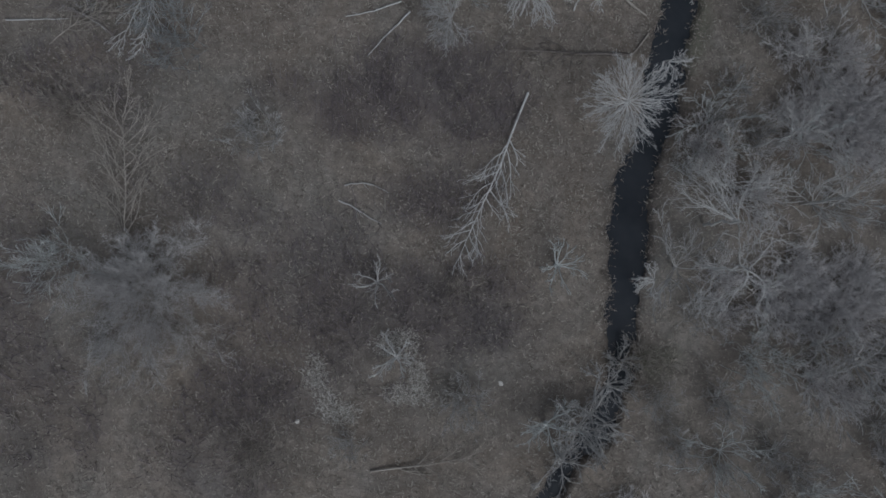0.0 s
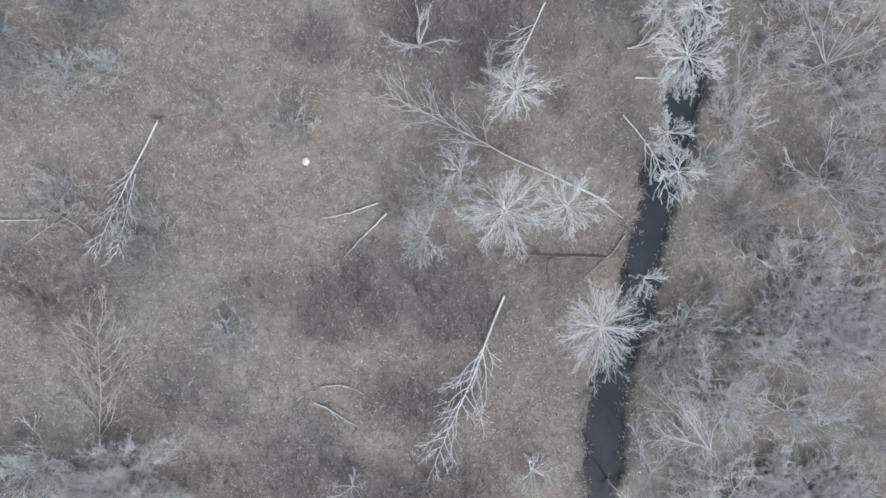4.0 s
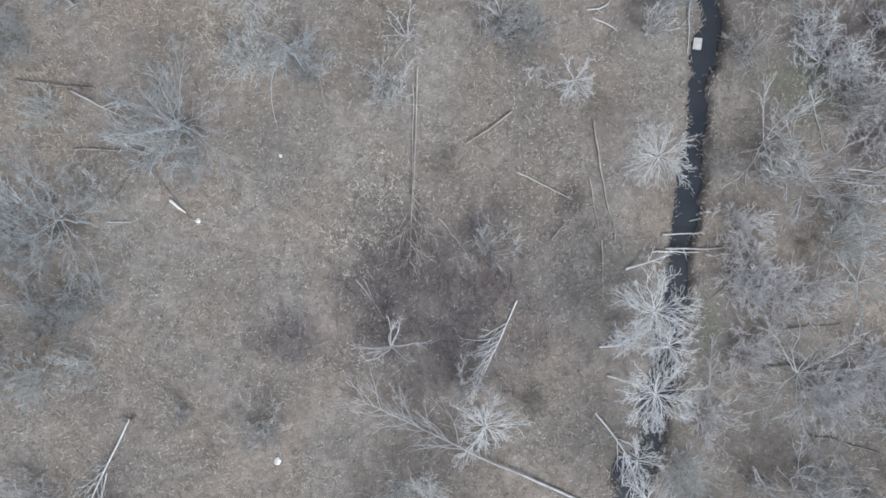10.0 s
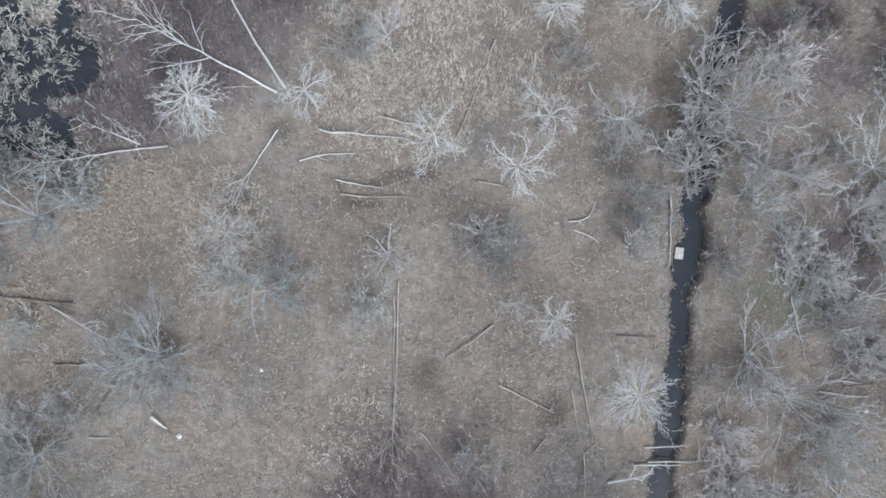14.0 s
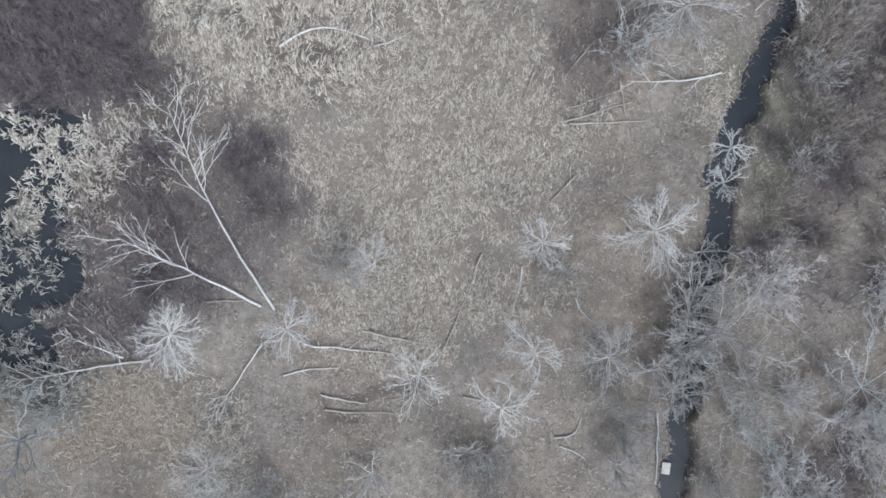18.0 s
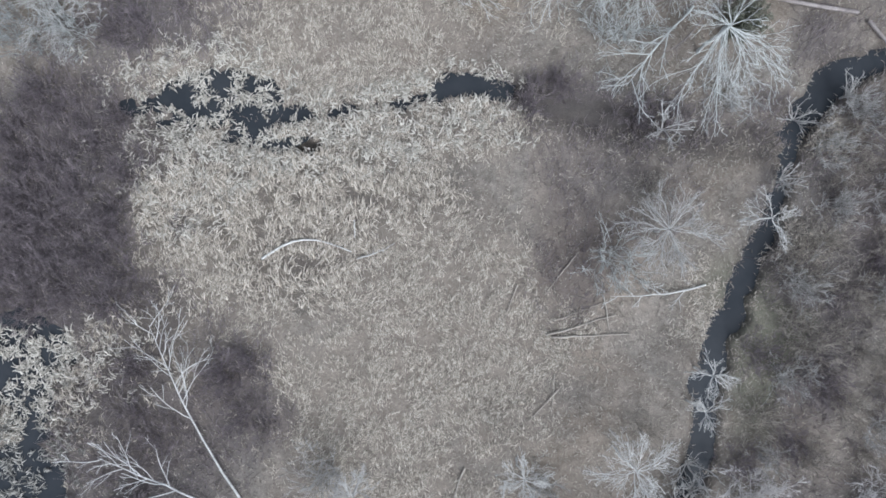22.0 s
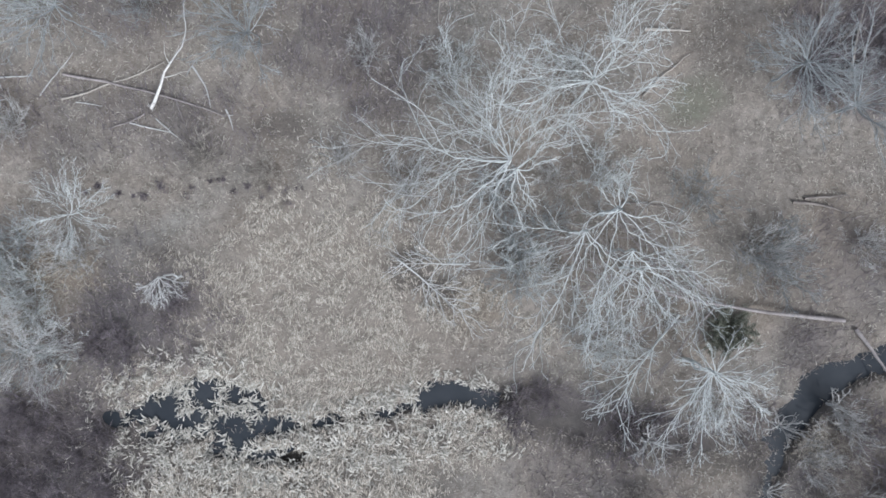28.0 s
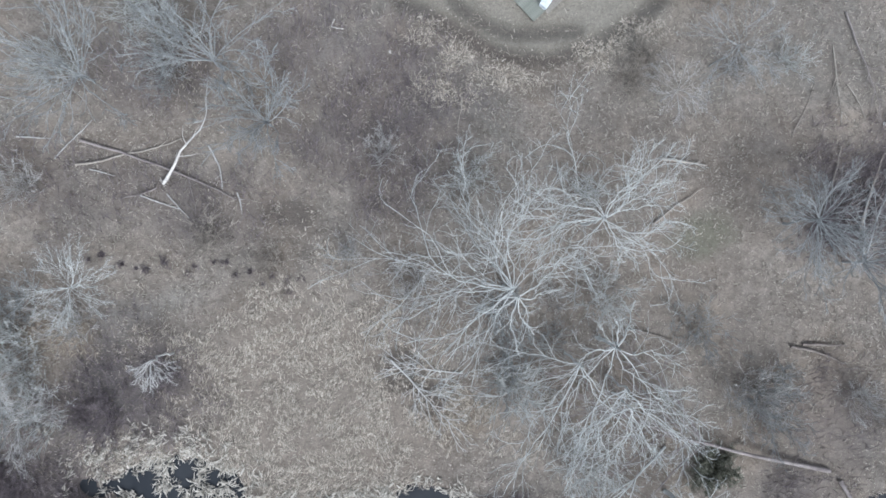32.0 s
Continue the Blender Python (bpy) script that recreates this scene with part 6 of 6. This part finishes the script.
x, y, rng = scatter(420000, 206, lambda x, y: thick(x, y) * np.where(patches(x, y, DEEP, 0.4, 0.5, 62) > 0.5, 1.0, 0.6))
twig_field("brush_stems", x, y, rng, rng.uniform(0.35, 0.95, len(x)), 0.018, 0.75, DARK, "dark purple-brown brush of thin leafless stems", "brush", (0.1, 0.45))
x, y, rng = scatter(170000, 210, lambda x, y: thick(x, y) * np.where(patches(x, y, DEEP, 0.4, 0.5, 62) > 0.5, 0.45, 1.0))
twig_field("brush_shoots", x, y, rng, rng.uniform(0.3, 0.85, len(x)), 0.018, 0.7, UMBER, "grey-brown leafless shoots among the dark brush", "brush", (0.1, 0.5))
x, y, rng = scatter(60000, 207, lambda x, y: dry(x, y) * 0.35 * (0.3 + lattice(18, x, y, 2.6)) * (1 - 0.7 * patches(x, y, REEDS, 0.5, 0.7, 51)) * (1 - patches(x, y, TRACK, 0.3, 0.3, 91)))
twig_field("twig_litter", x, y, rng, rng.uniform(0.2, 0.8, len(x)), 0.010, 1.4, BROWN, "brown twigs strewn over the woodland floor", "twigs")

# a row of dark trodden tussocks across the litter
rng = np.random.RandomState(211)
k = np.repeat(np.arange(24), 45)
tx, ty = -13.14 + 0.503 * np.arange(24) + rng.normal(size=24) * 0.3, 79.73 + rng.normal(size=24) * 0.3
size = rng.uniform(0.05, 0.24, 24)
twig_field("dark_tussocks", tx[k] + rng.normal(size=len(k)) * size[k] * 0.6, ty[k] + rng.normal(size=len(k)) * size[k] * 0.45, rng, rng.uniform(0.1, 0.28, len(k)), 0.02, 1.2, DARK,
           "row of small dark tussocks in the litter", "tussocks")

# ---- thicket bushes ----
KINDS = []
for k, (sp, h, wood, stems, fine, label) in enumerate((
        (1.5, 2.0, GREY, 42, 1.0, "grey leafless thicket bush of many thin stems"),
        (1.2, 1.7, GREY, 36, 1.0, "grey leafless thicket bush of many thin stems"),
        (1.7, 2.4, OLIVE, 40, 1.0, "grey-green leafless bush of many thin stems"),
        (1.4, 1.4, TAN, 40, 1.0, "tan-brown leafless bush of many thin stems"),
        (1.3, 1.2, DARK, 44, 1.0, "dark purple-brown leafless bush"),
        (1.6, 1.2, MIST, 70, 1.6, "pale grey leafless bush with a haze of fine twigs"),
        (1.7, 2.2, SLATE, 42, 1.1, "blue-grey leafless bush of many thin stems"))):
    KINDS.append((sp, h, wood, stems, fine, label))
spots = []
rng = random.Random(5)


wood_at = np.array(CLEAR)
run = wood_at[:, 2:] - wood_at[:, :2]


def place(n, keep, kinds, gap):
    tries = 0
    while n > 0 and tries < 20000:
        tries += 1
        px, py = rng.uniform(-24, 30), rng.uniform(-14, 100)
        u = np.clip(((px - wood_at[:, 0]) * run[:, 0] + (py - wood_at[:, 1]) * run[:, 1]) / (run ** 2).sum(1), 0, 1)
        if np.hypot(px - wood_at[:, 0] - u * run[:, 0], py - wood_at[:, 1] - u * run[:, 1]).min() < 1.1:
            continue
        if rng.random() < keep(px, py) and all((px - q[0]) ** 2 + (py - q[1]) ** 2 > gap * gap for q in spots):
            spots.append((px, py, rng.choice(kinds), rng.uniform(0, 6.28), rng.uniform(0.7, 1.3)))
            n -= 1


def east(px, py):
    ys = [c[1] for c in CREEK]
    xs = [c[0] for c in CREEK]
    edge = np.interp(py, ys, xs)
    a = np.array([px]), np.array([py])
    if along(*a, CREEK)[0] < 0.9 or patches(*a, TRACK, 0.3, 0.1, 91)[0] > 0.1:
        return 0.0
    return float(px > edge) * (0.25 + 0.75 * float(lattice(19, *a, 4.0)[0] > 0.42))


def hazy(px, py):
    a = np.array([px]), np.array([py])
    return float(patches(*a, HAZE, 0.5, 0.5, 33)[0]) if along(*a, CREEK)[0] > 0.8 else 0.0


def pale_haze(px, py):
    a = np.array([px]), np.array([py])
    return float(patches(*a, PALE_HAZE, 0.3, 0.4, 34)[0]) if along(*a, CREEK)[0] > 0.8 else 0.0


def brushy(px, py):
    a = np.array([px]), np.array([py])
    return max(0.0, 3 * float(patches(*a, THICKETS, 0.4, 0.5, 61)[0]) - 2.1) * float(dry(*a)[0])


def west(px, py):
    a = np.array([px]), np.array([py])
    if along(*a, CREEK)[0] < 0.6 or patches(*a, TRACK, 0.3, 0.1, 91)[0] > 0.1:
        return 0.0
    return (1 - float(patches(*a, REEDS, 0.5, 0.7, 51)[0])) * float(dry(*a)[0]) * float(lattice(23, *a, 5.0)[0] > 0.45)


place(46, pale_haze, (5,), 1.0)
place(75, lambda px, py: east(px, py) * (py < 48), (5, 0, 1, 5, 2, 5), 1.35)
place(50, lambda px, py: east(px, py) * (py >= 48), (3, 4, 1, 3, 4), 1.35)
place(50, lambda px, py: hazy(px, py) * (1 - brushy(px, py)), (0, 6, 2, 6), 1.2)
place(45, brushy, (4, 4, 4), 1.3)
place(65, lambda px, py: west(px, py) * (1 - brushy(px, py)), (1, 3, 0, 2, 3), 1.4)
made = {}
for px, py, k, turn, size in spots:
    sp, h, wood, stems, fine, label = KINDS[k]
    v = (k, rng.randrange(3))
    m = pose(px, py, gz(px, py), 0, 0, math.degrees(turn))
    if v not in made:
        made[v] = make_bush(px, py, sp, h, wood, 300 + 10 * k + v[1], stems, fine, "thicket_bush", label, "bushes of the thicket", 0.0055 if k == 5 else 0.007)
        made[v].matrix_basis = m
    else:
        copy_thing(made[v], m).scale = (size, size, size * 0.95)

# one great shrub with a haze of hair-thin twigs, lopsided
rng_h = np.random.RandomState(61)
hair = thing("hazy_shrub", -15.4, -1.4, gz(-15.4, -1.4), "broad pale grey shrub with a haze of hair-thin twigs", "shrub")
a = rng_h.uniform(0, 2 * np.pi, 130)
far = np.interp(np.degrees(a), np.arange(0, 361, 45), (5.2, 4.6, 1.6, 3.0, 4.4, 5.2, 7.6, 6.0, 5.2)) * np.sqrt(rng_h.uniform(0.04, 1.0, 130))
goal = np.stack([far * np.cos(a), far * np.sin(a), rng_h.uniform(1.4, 2.9, 130) - 0.1 * far], 1)
P, R = grow(rng_h, np.column_stack([rng_h.normal(size=(130, 2)) * 0.6, np.full(130, -0.05)]), goal, np.linalg.norm(goal, axis=1) * 0.9, 0.008, 8, 0.12)
P[..., 2] = np.maximum(P[..., 2], -0.05)
P1, R1 = grow(rng_h, *sprout(rng_h, P, R, 20, 0.25, 1.0, 0.8, 0.24, 0.6), 4, 0.14)
P2, R2 = grow(rng_h, *sprout(rng_h, P1, R1, 8, 0.1, 1.0, 0.7, 0.6, 0.6), 3, 0.14)
stool = part("stool", tubes("stool", [(P, R, 4)]), SILVER, hair)
part("twig_haze", tubes("twig_haze", [(P1, np.full(R1.shape, 0.0045), 3), (P2, np.full(R2.shape, 0.004), 3)]), HAIR, stool, "haze of hair-thin pale twigs")["kind"] = "stuff"

# thin shrubs that rise out of the thicket on the far bank
spots.clear()
place(30, lambda px, py: east(px, py) * (not 47 < py < 73), (0, 1, 2, 3), 2.7)
made = {}
for px, py, k, turn, size in spots:
    if k not in made:
        made[k] = bare_tree(px, py, 2.4 + 0.3 * k, 2.8 + 0.3 * k, (SILVER, GREY, OLIVE, SILVER)[k], limbs=8, seed=500 + k, thick=0.36, fine=1.0, curl=0.22, twig=0.006,
                            label="thin leafless grey shrub rising out of the thicket")
    else:
        copy_thing(made[k], pose(px, py, gz(px, py), 0, 0, math.degrees(turn))).scale = (size, size, size)
